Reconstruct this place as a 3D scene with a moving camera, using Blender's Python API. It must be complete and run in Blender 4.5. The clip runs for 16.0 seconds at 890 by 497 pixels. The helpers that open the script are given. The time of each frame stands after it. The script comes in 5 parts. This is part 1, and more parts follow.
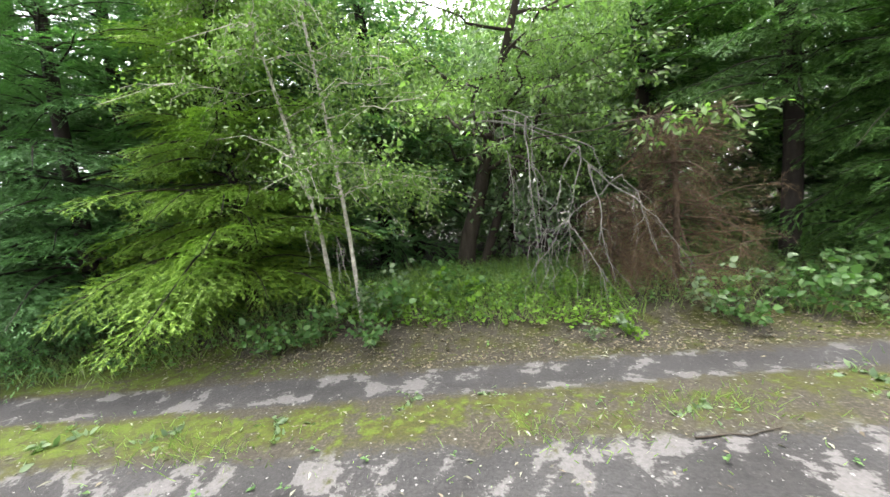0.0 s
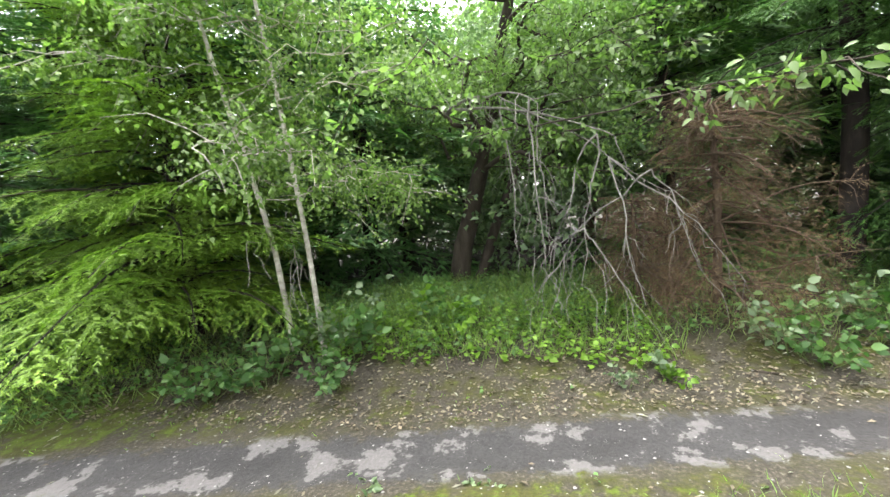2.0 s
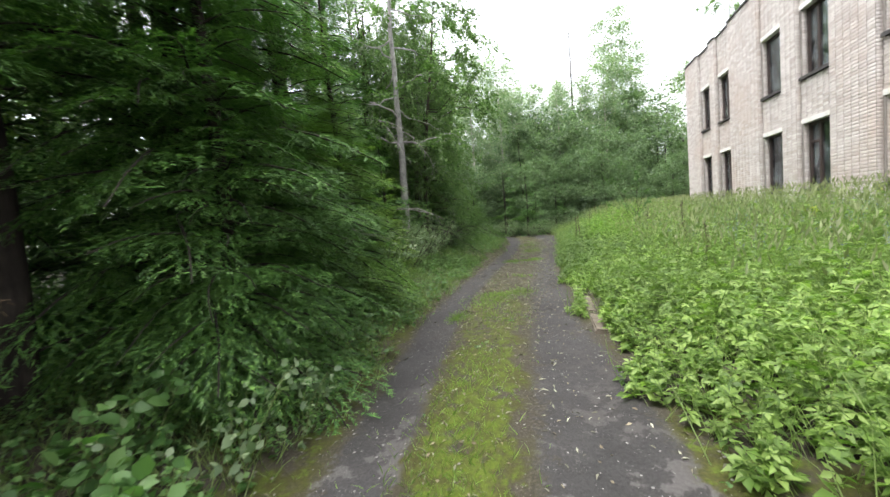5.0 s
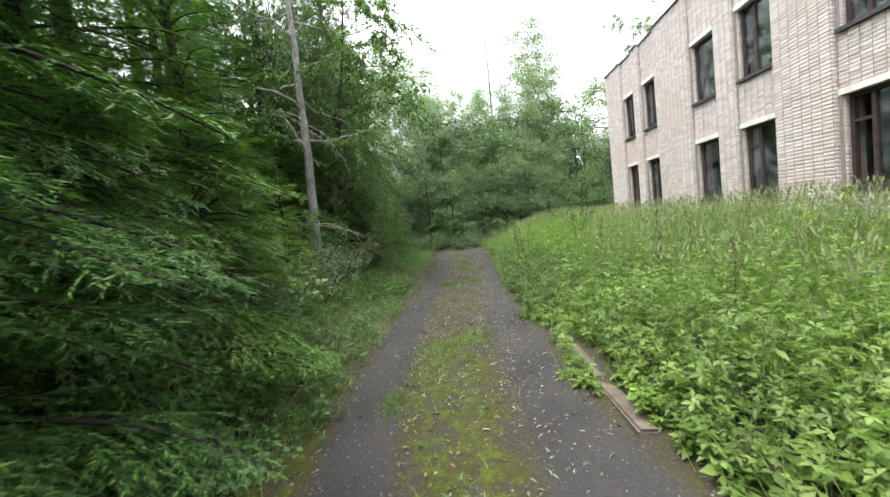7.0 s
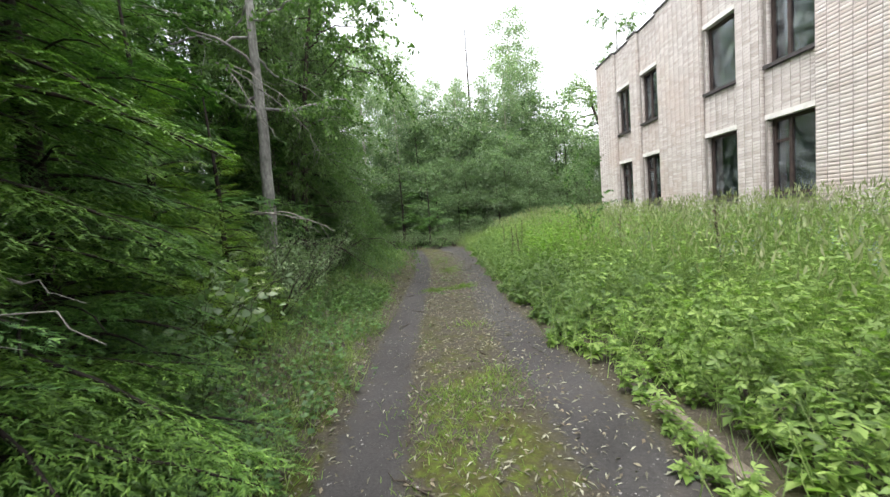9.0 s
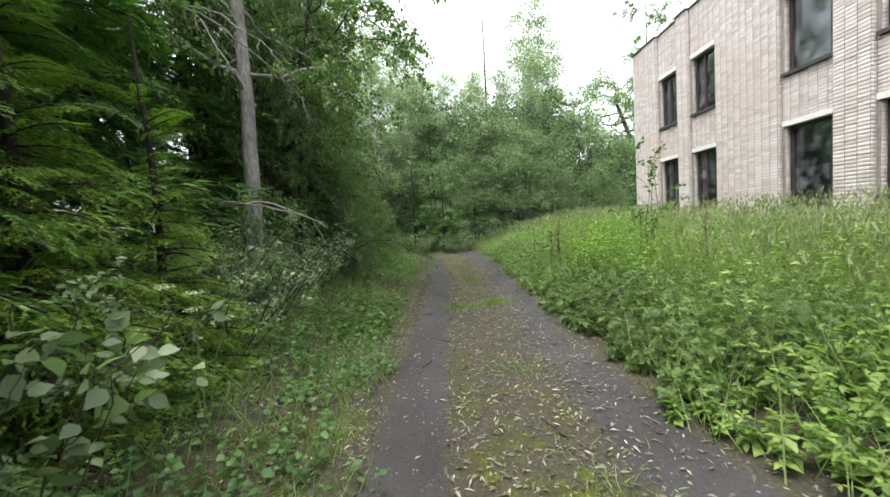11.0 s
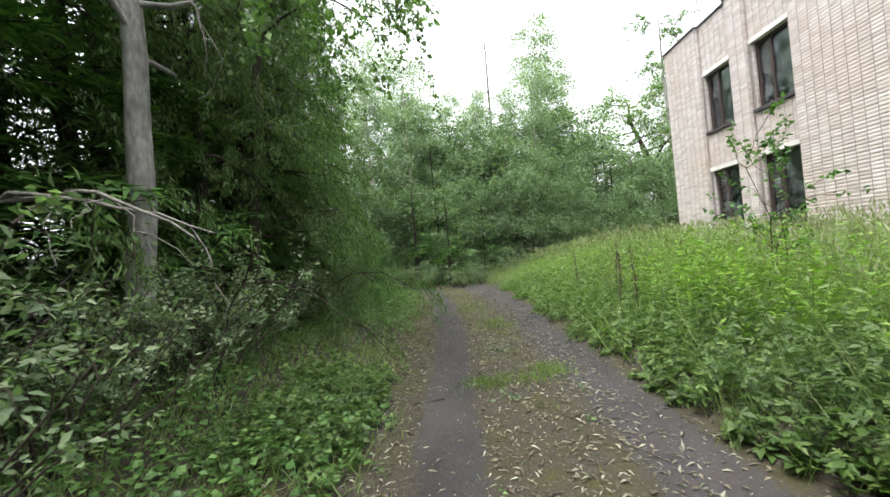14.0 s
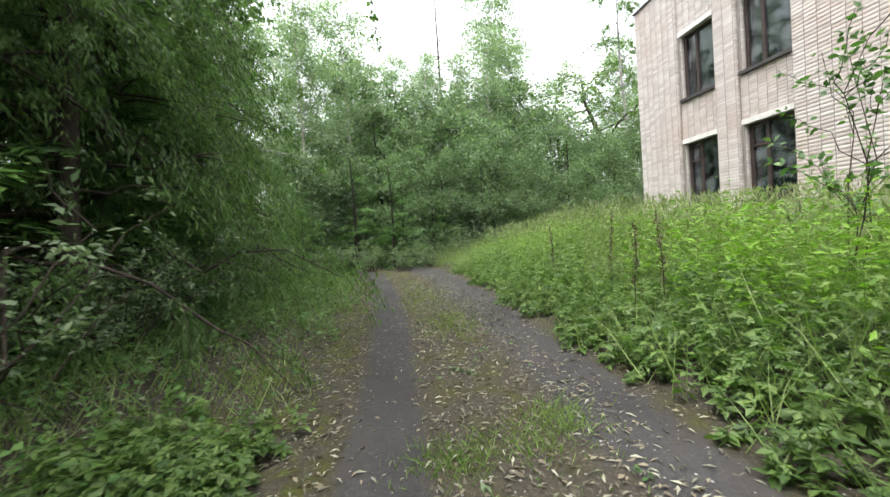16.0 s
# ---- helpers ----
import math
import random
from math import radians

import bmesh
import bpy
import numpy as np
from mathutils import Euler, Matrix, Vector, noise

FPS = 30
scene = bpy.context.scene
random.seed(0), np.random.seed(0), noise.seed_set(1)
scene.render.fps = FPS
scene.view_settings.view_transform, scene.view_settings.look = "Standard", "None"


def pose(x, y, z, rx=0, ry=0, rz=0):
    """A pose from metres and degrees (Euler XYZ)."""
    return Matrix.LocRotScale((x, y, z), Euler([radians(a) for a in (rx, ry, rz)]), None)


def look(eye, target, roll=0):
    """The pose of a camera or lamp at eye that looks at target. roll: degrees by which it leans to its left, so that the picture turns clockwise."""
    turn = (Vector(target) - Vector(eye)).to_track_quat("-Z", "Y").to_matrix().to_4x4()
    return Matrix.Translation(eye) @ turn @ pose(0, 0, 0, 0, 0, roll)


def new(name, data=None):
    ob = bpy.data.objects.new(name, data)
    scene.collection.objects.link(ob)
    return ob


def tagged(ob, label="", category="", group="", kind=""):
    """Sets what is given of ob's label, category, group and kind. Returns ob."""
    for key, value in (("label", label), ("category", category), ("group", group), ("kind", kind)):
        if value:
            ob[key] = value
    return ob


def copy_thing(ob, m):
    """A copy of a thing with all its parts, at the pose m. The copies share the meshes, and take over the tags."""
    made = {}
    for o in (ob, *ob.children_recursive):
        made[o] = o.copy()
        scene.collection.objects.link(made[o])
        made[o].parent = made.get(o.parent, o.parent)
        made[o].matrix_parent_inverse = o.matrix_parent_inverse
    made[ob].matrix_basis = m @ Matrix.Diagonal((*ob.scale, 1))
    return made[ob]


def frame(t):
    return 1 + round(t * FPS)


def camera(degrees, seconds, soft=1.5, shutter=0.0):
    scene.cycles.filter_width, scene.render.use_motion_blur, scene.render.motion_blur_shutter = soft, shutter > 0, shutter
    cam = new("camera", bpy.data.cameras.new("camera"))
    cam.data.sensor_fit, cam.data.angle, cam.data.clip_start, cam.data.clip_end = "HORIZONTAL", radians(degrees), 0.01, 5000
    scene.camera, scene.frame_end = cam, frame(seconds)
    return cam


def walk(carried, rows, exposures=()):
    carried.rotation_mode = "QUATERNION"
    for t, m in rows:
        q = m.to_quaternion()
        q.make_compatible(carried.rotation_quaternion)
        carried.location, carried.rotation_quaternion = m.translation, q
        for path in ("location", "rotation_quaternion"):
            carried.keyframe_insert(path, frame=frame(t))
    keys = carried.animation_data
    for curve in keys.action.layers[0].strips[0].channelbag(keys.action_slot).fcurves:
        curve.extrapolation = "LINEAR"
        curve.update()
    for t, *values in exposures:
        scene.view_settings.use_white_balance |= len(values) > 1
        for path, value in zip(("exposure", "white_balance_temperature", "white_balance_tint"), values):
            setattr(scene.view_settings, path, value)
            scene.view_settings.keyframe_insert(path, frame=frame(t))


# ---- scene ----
cam = camera(95.8, 16.0, 1.5, 0.25)
PATH = [
    (0, (1.047, 1.013, 1.519), (0.679, 2.967, 1.308), -5.2),
    (0.5, (1.002, 1.313, 1.511), (0.527, 3.245, 1.309), -6.2),
    (1, (1.034, 1.557, 1.508), (0.5, 3.476, 1.328), -6.3),
    (1.5, (1.006, 1.799, 1.491), (0.533, 3.735, 1.324), -5.9),
    (2, (1.038, 2.038, 1.478), (0.665, 3.995, 1.297), -5.3),
    (2.5, (1.133, 2.289, 1.452), (1.009, 4.277, 1.264), -4.4),
    (3, (1.288, 2.739, 1.52), (2.162, 4.527, 1.327), -4.7),
    (3.5, (1.631, 2.962, 1.496), (2.979, 4.428, 1.307), -5.0),
    (4, (1.98, 3.188, 1.494), (3.588, 4.364, 1.314), -2.9),
    (4.5, (2.446, 3.421, 1.49), (4.26, 4.248, 1.336), -3.8),
    (7, (5.13, 4.309, 1.638), (7.12, 4.468, 1.51), -6.1),
    (7.5, (5.656, 4.379, 1.592), (7.651, 4.46, 1.481), -6.5),
    (8, (6.091, 4.545, 1.58), (8.088, 4.578, 1.477), -5.2),
    (10.3, (8.035, 5.103, 1.54), (10.026, 5.083, 1.346), -4.3),
    (10.5, (8.239, 5.124, 1.484), (10.233, 5.142, 1.332), -4.2),
    (11, (8.699, 5.189, 1.488), (10.694, 5.227, 1.359), -3.6),
    (11.5, (9.197, 5.175, 1.461), (11.193, 5.253, 1.361), -5.0),
    (12, (9.614, 5.252, 1.431), (11.612, 5.341, 1.441), -4.9),
    (12.5, (10.061, 5.283, 1.396), (12.059, 5.356, 1.404), -5.1),
    (13, (10.572, 5.365, 1.366), (12.57, 5.452, 1.391), -4.7),
    (13.5, (11.037, 5.461, 1.359), (13.037, 5.468, 1.387), -4.5),
    (14, (11.501, 5.405, 1.325), (13.5, 5.443, 1.362), -4.8),
    (14.5, (11.935, 5.428, 1.308), (13.935, 5.415, 1.327), -3.5),
    (15, (12.39, 5.412, 1.296), (14.388, 5.33, 1.282), -3.8),
    (15.5, (12.933, 5.37, 1.262), (14.928, 5.249, 1.207), -4.5),
    (16, (13.516, 5.363, 1.2), (15.502, 5.143, 1.128), -4.2),
]
EXPOSURES = [(0, 3.08), (1.5, 3.25), (2.2, 3.4), (2.6, 3.65), (3.2, 3.25), (3.8, 2.88), (4.5, 2.35), (7, 2.25), (11, 2.22), (16, 2.28)]
walk(cam, [(t, look(eye, target, roll)) for t, eye, target, roll in PATH], EXPOSURES)

# ---- world, sun, exposure ----
world = bpy.data.worlds.new("overcast")
scene.world = world
world.use_nodes = True
wn = world.node_tree
wn.nodes.clear()
sky = wn.nodes.new("ShaderNodeTexSky")
sky.sky_type, sky.sun_disc = "NISHITA", False
sky.sun_elevation, sky.sun_rotation = radians(75), radians(-34)
sky.air_density, sky.dust_density, sky.ozone_density = 1.0, 4.0, 1.0
hs = wn.nodes.new("ShaderNodeHueSaturation")
hs.inputs["Saturation"].default_value = 0.18
bg = wn.nodes.new("ShaderNodeBackground")
bg.inputs["Strength"].default_value = 0.15
wo = wn.nodes.new("ShaderNodeOutputWorld")
wn.links.new(sky.outputs[0], hs.inputs["Color"])
wn.links.new(hs.outputs[0], bg.inputs["Color"])
wn.links.new(bg.outputs[0], wo.inputs["Surface"])
sun_data = bpy.data.lights.new("sun", "SUN")
sun_data.energy, sun_data.angle, sun_data.color = 0.6, radians(60), (1.0, 0.98, 0.94)
sun = new("sun", sun_data)
sun.matrix_world = look((8, 12, 40), (14, 3, 0))


# ---- materials ----
def mat(name):
    m = bpy.data.materials.new(name)
    m.use_nodes = True
    nt = m.node_tree
    nt.nodes.clear()
    out = nt.nodes.new("ShaderNodeOutputMaterial")
    return m, nt, out


def node(nt, kind, inputs=None, operation="", layer_name="", blend_type=""):
    n = nt.nodes.new(kind)
    if operation:
        n.operation = operation
    if layer_name:
        n.layer_name = layer_name
    if blend_type:
        n.data_type, n.blend_type = "RGBA", blend_type
    for k, v in (inputs or {}).items():
        if isinstance(v, bpy.types.NodeSocket):
            nt.links.new(v, n.inputs[k])
        else:
            n.inputs[k].default_value = v
    return n


def rgb(c):
    return (c[0], c[1], c[2], 1.0)


def noise_tex(nt, scale, detail=4.0, rough=0.6, vec=None):
    n = node(nt, "ShaderNodeTexNoise", {"Scale": scale, "Detail": detail, "Roughness": rough})
    if vec is None:
        vec = node(nt, "ShaderNodeTexCoord").outputs["Object"]
    nt.links.new(vec, n.inputs["Vector"])
    return n.outputs["Fac"]


def ramp(nt, fac, stops):
    r = node(nt, "ShaderNodeValToRGB", {"Fac": fac})
    els = r.color_ramp.elements
    while len(els) < len(stops):
        els.new(0.5)
    for e, (p, c) in zip(els, stops):
        e.position, e.color = p, rgb(c)
    return r.outputs["Color"]


def mixc(nt, fac, a, b, blend="MIX"):
    n = node(nt, "ShaderNodeMix", blend_type=blend)
    for sock, v in ((n.inputs["Factor"], fac), (n.inputs[6], a), (n.inputs[7], b)):
        if isinstance(v, bpy.types.NodeSocket):
            nt.links.new(v, sock)
        else:
            sock.default_value = v if isinstance(v, float) else rgb(v)
    return n.outputs[2]


def maths(nt, op, a, b=0.0, clamp=False):
    n = node(nt, "ShaderNodeMath", {0: a, 1: b}, operation=op)
    n.use_clamp = clamp
    return n.outputs[0]


def step(nt, v, lo, hi):
    n = node(nt, "ShaderNodeMapRange", {"Value": v, "From Min": lo, "From Max": hi})
    n.interpolation_type = "SMOOTHSTEP"
    return n.outputs[0]


def principled(nt, out, color, rough=0.8, metal=0.0, bump=None, strength=0.3, dist=0.01, spec=0.3):
    p = node(nt, "ShaderNodeBsdfPrincipled", {"Base Color": color if isinstance(color, bpy.types.NodeSocket) else rgb(color),
                                              "Roughness": rough, "Metallic": metal, "Specular IOR Level": spec})
    if bump is not None:
        b = node(nt, "ShaderNodeBump", {"Height": bump, "Strength": strength, "Distance": dist})
        nt.links.new(b.outputs[0], p.inputs["Normal"])
    nt.links.new(p.outputs[0], out.inputs["Surface"])
    return p


def leaf_mat(name, dark, mid, light, rough=0.5, thin=0.35, patch=0.6, low=(0.50, 0.66, 0.45), high=(0.92, 1.2, 0.78)):
    """Leaves: a hue of its own for each leaf, larger drifts of tone, light passing through."""
    m, nt, out = mat(name)
    geo = node(nt, "ShaderNodeNewGeometry")
    col = ramp(nt, geo.outputs["Random Per Island"], [(0.0, dark), (0.5, mid), (1.0, light)])
    drift = ramp(nt, noise_tex(nt, patch, 2.0), [(0.3, low), (0.7, high)])
    col = mixc(nt, 1.0, col, drift, "MULTIPLY")
    p = node(nt, "ShaderNodeBsdfPrincipled", {"Base Color": col, "Roughness": rough, "Specular IOR Level": 0.35})
    t = node(nt, "ShaderNodeBsdfTranslucent", {"Color": mixc(nt, 1.0, col, (1.15, 1.45, 0.7), "MULTIPLY")})
    mx = node(nt, "ShaderNodeMixShader", {"Fac": thin, 1: p.outputs[0], 2: t.outputs[0]})
    nt.links.new(mx.outputs[0], out.inputs["Surface"])
    return m


def bark_mat(name, dark, light, scale=9.0, stretch=0.25, moss=None, moss_amount=0.0):
    m, nt, out = mat(name)
    co = node(nt, "ShaderNodeTexCoord").outputs["Object"]
    mp = node(nt, "ShaderNodeMapping", {"Vector": co, "Scale": (1, 1, stretch)})
    f = noise_tex(nt, scale, 6.0, 0.7, mp.outputs[0])
    col = ramp(nt, f, [(0.3, dark), (0.65, light)])
    big = noise_tex(nt, 1.7, 3.0, 0.6, co)
    if moss:
        col = mixc(nt, step(nt, big, 0.62 - moss_amount, 0.7 - moss_amount * 0.6), col, moss)
    else:
        col = mixc(nt, step(nt, big, 0.4, 0.8), col, dark)
    principled(nt, out, col, 0.9, bump=f, strength=0.8, dist=0.02, spec=0.15)
    return m


def ground_mat():
    """Asphalt ruts, moss, litter and soil by the zones of the sheet, broken up by noise."""
    m, nt, out = mat("overgrown_ground")
    co = node(nt, "ShaderNodeTexCoord").outputs["Object"]
    zone = node(nt, "ShaderNodeVertexColor", layer_name="zones")
    sep = node(nt, "ShaderNodeSeparateColor", {"Color": zone.outputs["Color"]})
    za, zm, zl = sep.outputs[0], sep.outputs[1], sep.outputs[2]
    n1 = noise_tex(nt, 2.2, 6.0, 0.65, co)
    n2 = noise_tex(nt, 9.0, 6.0, 0.7, co)
    n3 = noise_tex(nt, 45.0, 4.0, 0.7, co)
    n4 = noise_tex(nt, 160.0, 2.0, 0.6, co)
    grit = node(nt, "ShaderNodeTexVoronoi", {"Vector": co, "Scale": 70.0})
    px = node(nt, "ShaderNodeSeparateXYZ", {"Vector": co}).outputs[0]
    soil = ramp(nt, n2, [(0.3, (0.015, 0.013, 0.008)), (0.7, (0.033, 0.028, 0.018))])
    litter = ramp(nt, n3, [(0.3, (0.018, 0.0155, 0.011)), (0.55, (0.040, 0.035, 0.025)), (0.74, (0.12, 0.104, 0.08))])
    litter = mixc(nt, step(nt, n1, 0.42, 0.62), litter, mixc(nt, 0.55, litter, (0.036, 0.036, 0.010)))
    asphalt = ramp(nt, n3, [(0.3, (0.028, 0.027, 0.0265)), (0.7, (0.055, 0.053, 0.0515))])
    asphalt = mixc(nt, step(nt, n1, 0.46, 0.70), asphalt, mixc(nt, 0.55, asphalt, (0.036, 0.030, 0.024)))
    tone = ramp(nt, noise_tex(nt, 1.1, 5.0, 0.7, co), [(0.3, (0.52, 0.50, 0.49)), (0.7, (1.08, 1.08, 1.1))])
    asphalt = mixc(nt, 1.0, asphalt, tone, "MULTIPLY")
    wear = maths(nt, "ADD", n1, maths(nt, "MULTIPLY", n2, 0.30))
    pale = maths(nt, "MULTIPLY", step(nt, wear, 0.685, 0.72), step(nt, px, 8.0, 2.5))
    asphalt = mixc(nt, maths(nt, "MULTIPLY", pale, 0.8), asphalt, ramp(nt, n3, [(0.3, (0.088, 0.082, 0.080)), (0.7, (0.130, 0.124, 0.119))]))
    stone = step(nt, grit.outputs["Distance"], 0.22, 0.14)
    asphalt = mixc(nt, maths(nt, "MULTIPLY", stone, step(nt, n2, 0.50, 0.64)), asphalt, (0.158, 0.149, 0.139))
    dull = ramp(nt, n3, [(0.25, (0.018, 0.020, 0.005)), (0.55, (0.041, 0.041, 0.009)), (0.8, (0.066, 0.063, 0.020))])
    bright = ramp(nt, n3, [(0.25, (0.033, 0.044, 0.005)), (0.5, (0.056, 0.082, 0.007)), (0.8, (0.094, 0.118, 0.012))])
    moss = mixc(nt, step(nt, maths(nt, "ADD", n2, maths(nt, "MULTIPLY", zm, 0.45)), 0.71, 0.93), dull, bright)
    wob = maths(nt, "MULTIPLY", maths(nt, "SUBTRACT", maths(nt, "ADD", n1, maths(nt, "MULTIPLY", n2, 0.7)), 0.85), 1.7)
    wob2 = maths(nt, "MULTIPLY", maths(nt, "SUBTRACT", maths(nt, "ADD", n2, maths(nt, "MULTIPLY", n1, 0.8)), 0.9), 1.5)
    col = mixc(nt, step(nt, maths(nt, "ADD", zl, wob2), 0.25, 0.6), soil, litter)
    col = mixc(nt, step(nt, maths(nt, "ADD", za, wob2), 0.38, 0.72), col, asphalt)
    col = mixc(nt, step(nt, maths(nt, "ADD", zm, wob), 0.36, 0.66), col, moss)
    h = maths(nt, "ADD", n2, maths(nt, "ADD", maths(nt, "MULTIPLY", n3, 0.5), maths(nt, "MULTIPLY", n4, 0.25)))
    principled(nt, out, col, 0.92, bump=h, strength=0.55, dist=0.02, spec=0.25)
    return m


def brick_mat(name, a, b, c):
    m, nt, out = mat(name)
    oi = node(nt, "ShaderNodeObjectInfo").outputs["Random"]
    ri = node(nt, "ShaderNodeNewGeometry").outputs["Random Per Island"]
    r = maths(nt, "FRACT", maths(nt, "ADD", oi, maths(nt, "MULTIPLY", ri, 7.31)))
    co = node(nt, "ShaderNodeNewGeometry").outputs["Position"]
    big = noise_tex(nt, 0.45, 4.0, 0.6, co)
    fine = noise_tex(nt, 55.0, 4.0, 0.7, co)
    col = ramp(nt, r, [(0.0, a), (0.5, b), (1.0, c)])
    col = mixc(nt, maths(nt, "MULTIPLY", step(nt, big, 0.45, 0.7), 0.6), col, (0.45, 0.355, 0.305))
    mp = node(nt, "ShaderNodeMapping", {"Vector": co, "Scale": (2.5, 2.5, 0.35)})
    streak = noise_tex(nt, 1.6, 5.0, 0.7, mp.outputs[0])
    col = mixc(nt, maths(nt, "MULTIPLY", step(nt, streak, 0.52, 0.75), 0.35), col, (0.26, 0.23, 0.20))
    col = mixc(nt, maths(nt, "MULTIPLY", fine, 0.18), col, (0.30, 0.25, 0.21))
    principled(nt, out, col, 0.9, bump=fine, strength=0.4, dist=0.004, spec=0.2)
    return m


def plain_mat(name, dark, light, scale=12.0, rough=0.7, metal=0.0, bump=0.3, spec=0.3):
    m, nt, out = mat(name)
    f = noise_tex(nt, scale, 5.0, 0.65)
    g = noise_tex(nt, scale * 6, 3.0, 0.6)
    col = ramp(nt, f, [(0.3, dark), (0.7, light)])
    col = mixc(nt, maths(nt, "MULTIPLY", g, 0.3), col, dark)
    principled(nt, out, col, rough, metal, bump=g, strength=bump, dist=0.004, spec=spec)
    return m


def glass_mat():
    m, nt, out = mat("dusty_glass")
    f = noise_tex(nt, 3.0, 4.0, 0.6)
    g = node(nt, "ShaderNodeBsdfGlossy", {"Color": (0.9, 0.95, 1.0, 1), "Roughness": 0.06})
    t = node(nt, "ShaderNodeBsdfTransparent", {"Color": (0.62, 0.68, 0.68, 1)})
    d = node(nt, "ShaderNodeBsdfDiffuse", {"Color": (0.35, 0.36, 0.34, 1)})
    fr = node(nt, "ShaderNodeFresnel", {"IOR": 1.9})
    a = node(nt, "ShaderNodeMixShader", {"Fac": fr.outputs[0], 1: t.outputs[0], 2: g.outputs[0]})
    b = node(nt, "ShaderNodeMixShader", {"Fac": maths(nt, "MULTIPLY", step(nt, f, 0.4, 0.8), 0.22), 1: a.outputs[0], 2: d.outputs[0]})
    nt.links.new(b.outputs[0], out.inputs["Surface"])
    return m


M_GROUND = ground_mat()
M_SPRUCE_LIGHT = leaf_mat("light_spruce_needles", (0.105, 0.148, 0.022), (0.18, 0.24, 0.04), (0.28, 0.345, 0.07), 0.55, 0.25, 1.8)
M_SPRUCE_BLUE = leaf_mat("blue_spruce_needles", (0.058, 0.105, 0.05), (0.098, 0.17, 0.08), (0.15, 0.23, 0.115), 0.55, 0.3, 1.8)
M_SPRUCE = leaf_mat("dark_spruce_needles", (0.032, 0.069, 0.022), (0.065, 0.12, 0.036), (0.155, 0.23, 0.07), 0.55, 0.2, 1.8)
M_SPRUCE_FRESH = leaf_mat("fresh_spruce_needles", (0.055, 0.095, 0.022), (0.115, 0.175, 0.042), (0.21, 0.275, 0.075), 0.55, 0.25, 1.8)
M_DEADNEEDLE = leaf_mat("dead_brown_needles", (0.07, 0.040, 0.021), (0.125, 0.076, 0.043), (0.19, 0.13, 0.08), 0.8, 0.1, 2.5, low=(0.62, 0.68, 0.58), high=(1.1, 1.15, 1.0))
M_WILLOW = leaf_mat("willow_leaves", (0.065, 0.095, 0.038), (0.11, 0.15, 0.062), (0.20, 0.24, 0.13), 0.45, 0.45)
M_BIRCHLEAF = leaf_mat("birch_leaves", (0.10, 0.127, 0.046), (0.165, 0.197, 0.08), (0.28, 0.305, 0.16), 0.45, 0.5)
# distance haze put into the leaf colour: paler and bluer than the near birches
M_HAZY_BIRCHLEAF = leaf_mat("haze_paled_birch_leaves", (0.16, 0.215, 0.15), (0.22, 0.28, 0.20), (0.30, 0.35, 0.26), 0.5, 0.5, 0.3, low=(0.62, 0.68, 0.58), high=(1.1, 1.15, 1.0))
M_BUSH = leaf_mat("bush_leaves", (0.055, 0.10, 0.038), (0.10, 0.16, 0.065), (0.185, 0.245, 0.115), 0.45, 0.4)
M_BUSH_GREY = leaf_mat("grey_green_bush_leaves", (0.085, 0.125, 0.073), (0.15, 0.20, 0.12), (0.25, 0.30, 0.20), 0.5, 0.4, low=(0.62, 0.68, 0.58), high=(1.1, 1.15, 1.0))
M_WEED = leaf_mat("meadow_weed_leaves", (0.075, 0.13, 0.026), (0.145, 0.22, 0.05), (0.26, 0.34, 0.11), 0.5, 0.4, 0.5, low=(0.62, 0.68, 0.58), high=(1.1, 1.15, 1.0))
M_LOWWEED = leaf_mat("low_weed_leaves", (0.045, 0.085, 0.02), (0.08, 0.135, 0.035), (0.14, 0.20, 0.06), 0.5, 0.35, 0.5, low=(0.62, 0.68, 0.58), high=(1.1, 1.15, 1.0))
M_GOAT = leaf_mat("goat_willow_leaves", (0.098, 0.126, 0.052), (0.165, 0.20, 0.088), (0.26, 0.295, 0.16), 0.45, 0.5)
# alder green lightened towards blue-grey, haze of the far bend painted in
M_HAZY_ALDER = leaf_mat("haze_paled_alder_leaves", (0.09, 0.135, 0.085), (0.15, 0.205, 0.13), (0.22, 0.275, 0.185), 0.5, 0.5, 0.4, low=(0.62, 0.68, 0.58), high=(1.1, 1.15, 1.0))
M_GRASS = leaf_mat("grass_blades", (0.10, 0.15, 0.045), (0.17, 0.225, 0.08), (0.29, 0.335, 0.17), 0.5, 0.4, 0.5, low=(0.62, 0.68, 0.58), high=(1.1, 1.15, 1.0))
M_SEED = leaf_mat("seed_heads", (0.15, 0.17, 0.08), (0.22, 0.24, 0.13), (0.29, 0.29, 0.2), 0.7, 0.3, low=(0.62, 0.68, 0.58), high=(1.1, 1.15, 1.0))
M_YELLOWGREEN = leaf_mat("yellow_green_leaves", (0.10, 0.16, 0.02), (0.16, 0.23, 0.03), (0.24, 0.31, 0.06), 0.5, 0.4)
M_DRYLEAF = leaf_mat("dry_fallen_leaves", (0.075, 0.064, 0.052), (0.145, 0.13, 0.11), (0.34, 0.32, 0.285), 0.75, 0.1, 2.0, low=(0.62, 0.68, 0.58), high=(1.1, 1.15, 1.0))
M_BROWNLEAF = leaf_mat("brown_fallen_leaves", (0.06, 0.044, 0.034), (0.125, 0.095, 0.075), (0.22, 0.18, 0.145), 0.8, 0.1, 2.0, low=(0.62, 0.68, 0.58), high=(1.1, 1.15, 1.0))
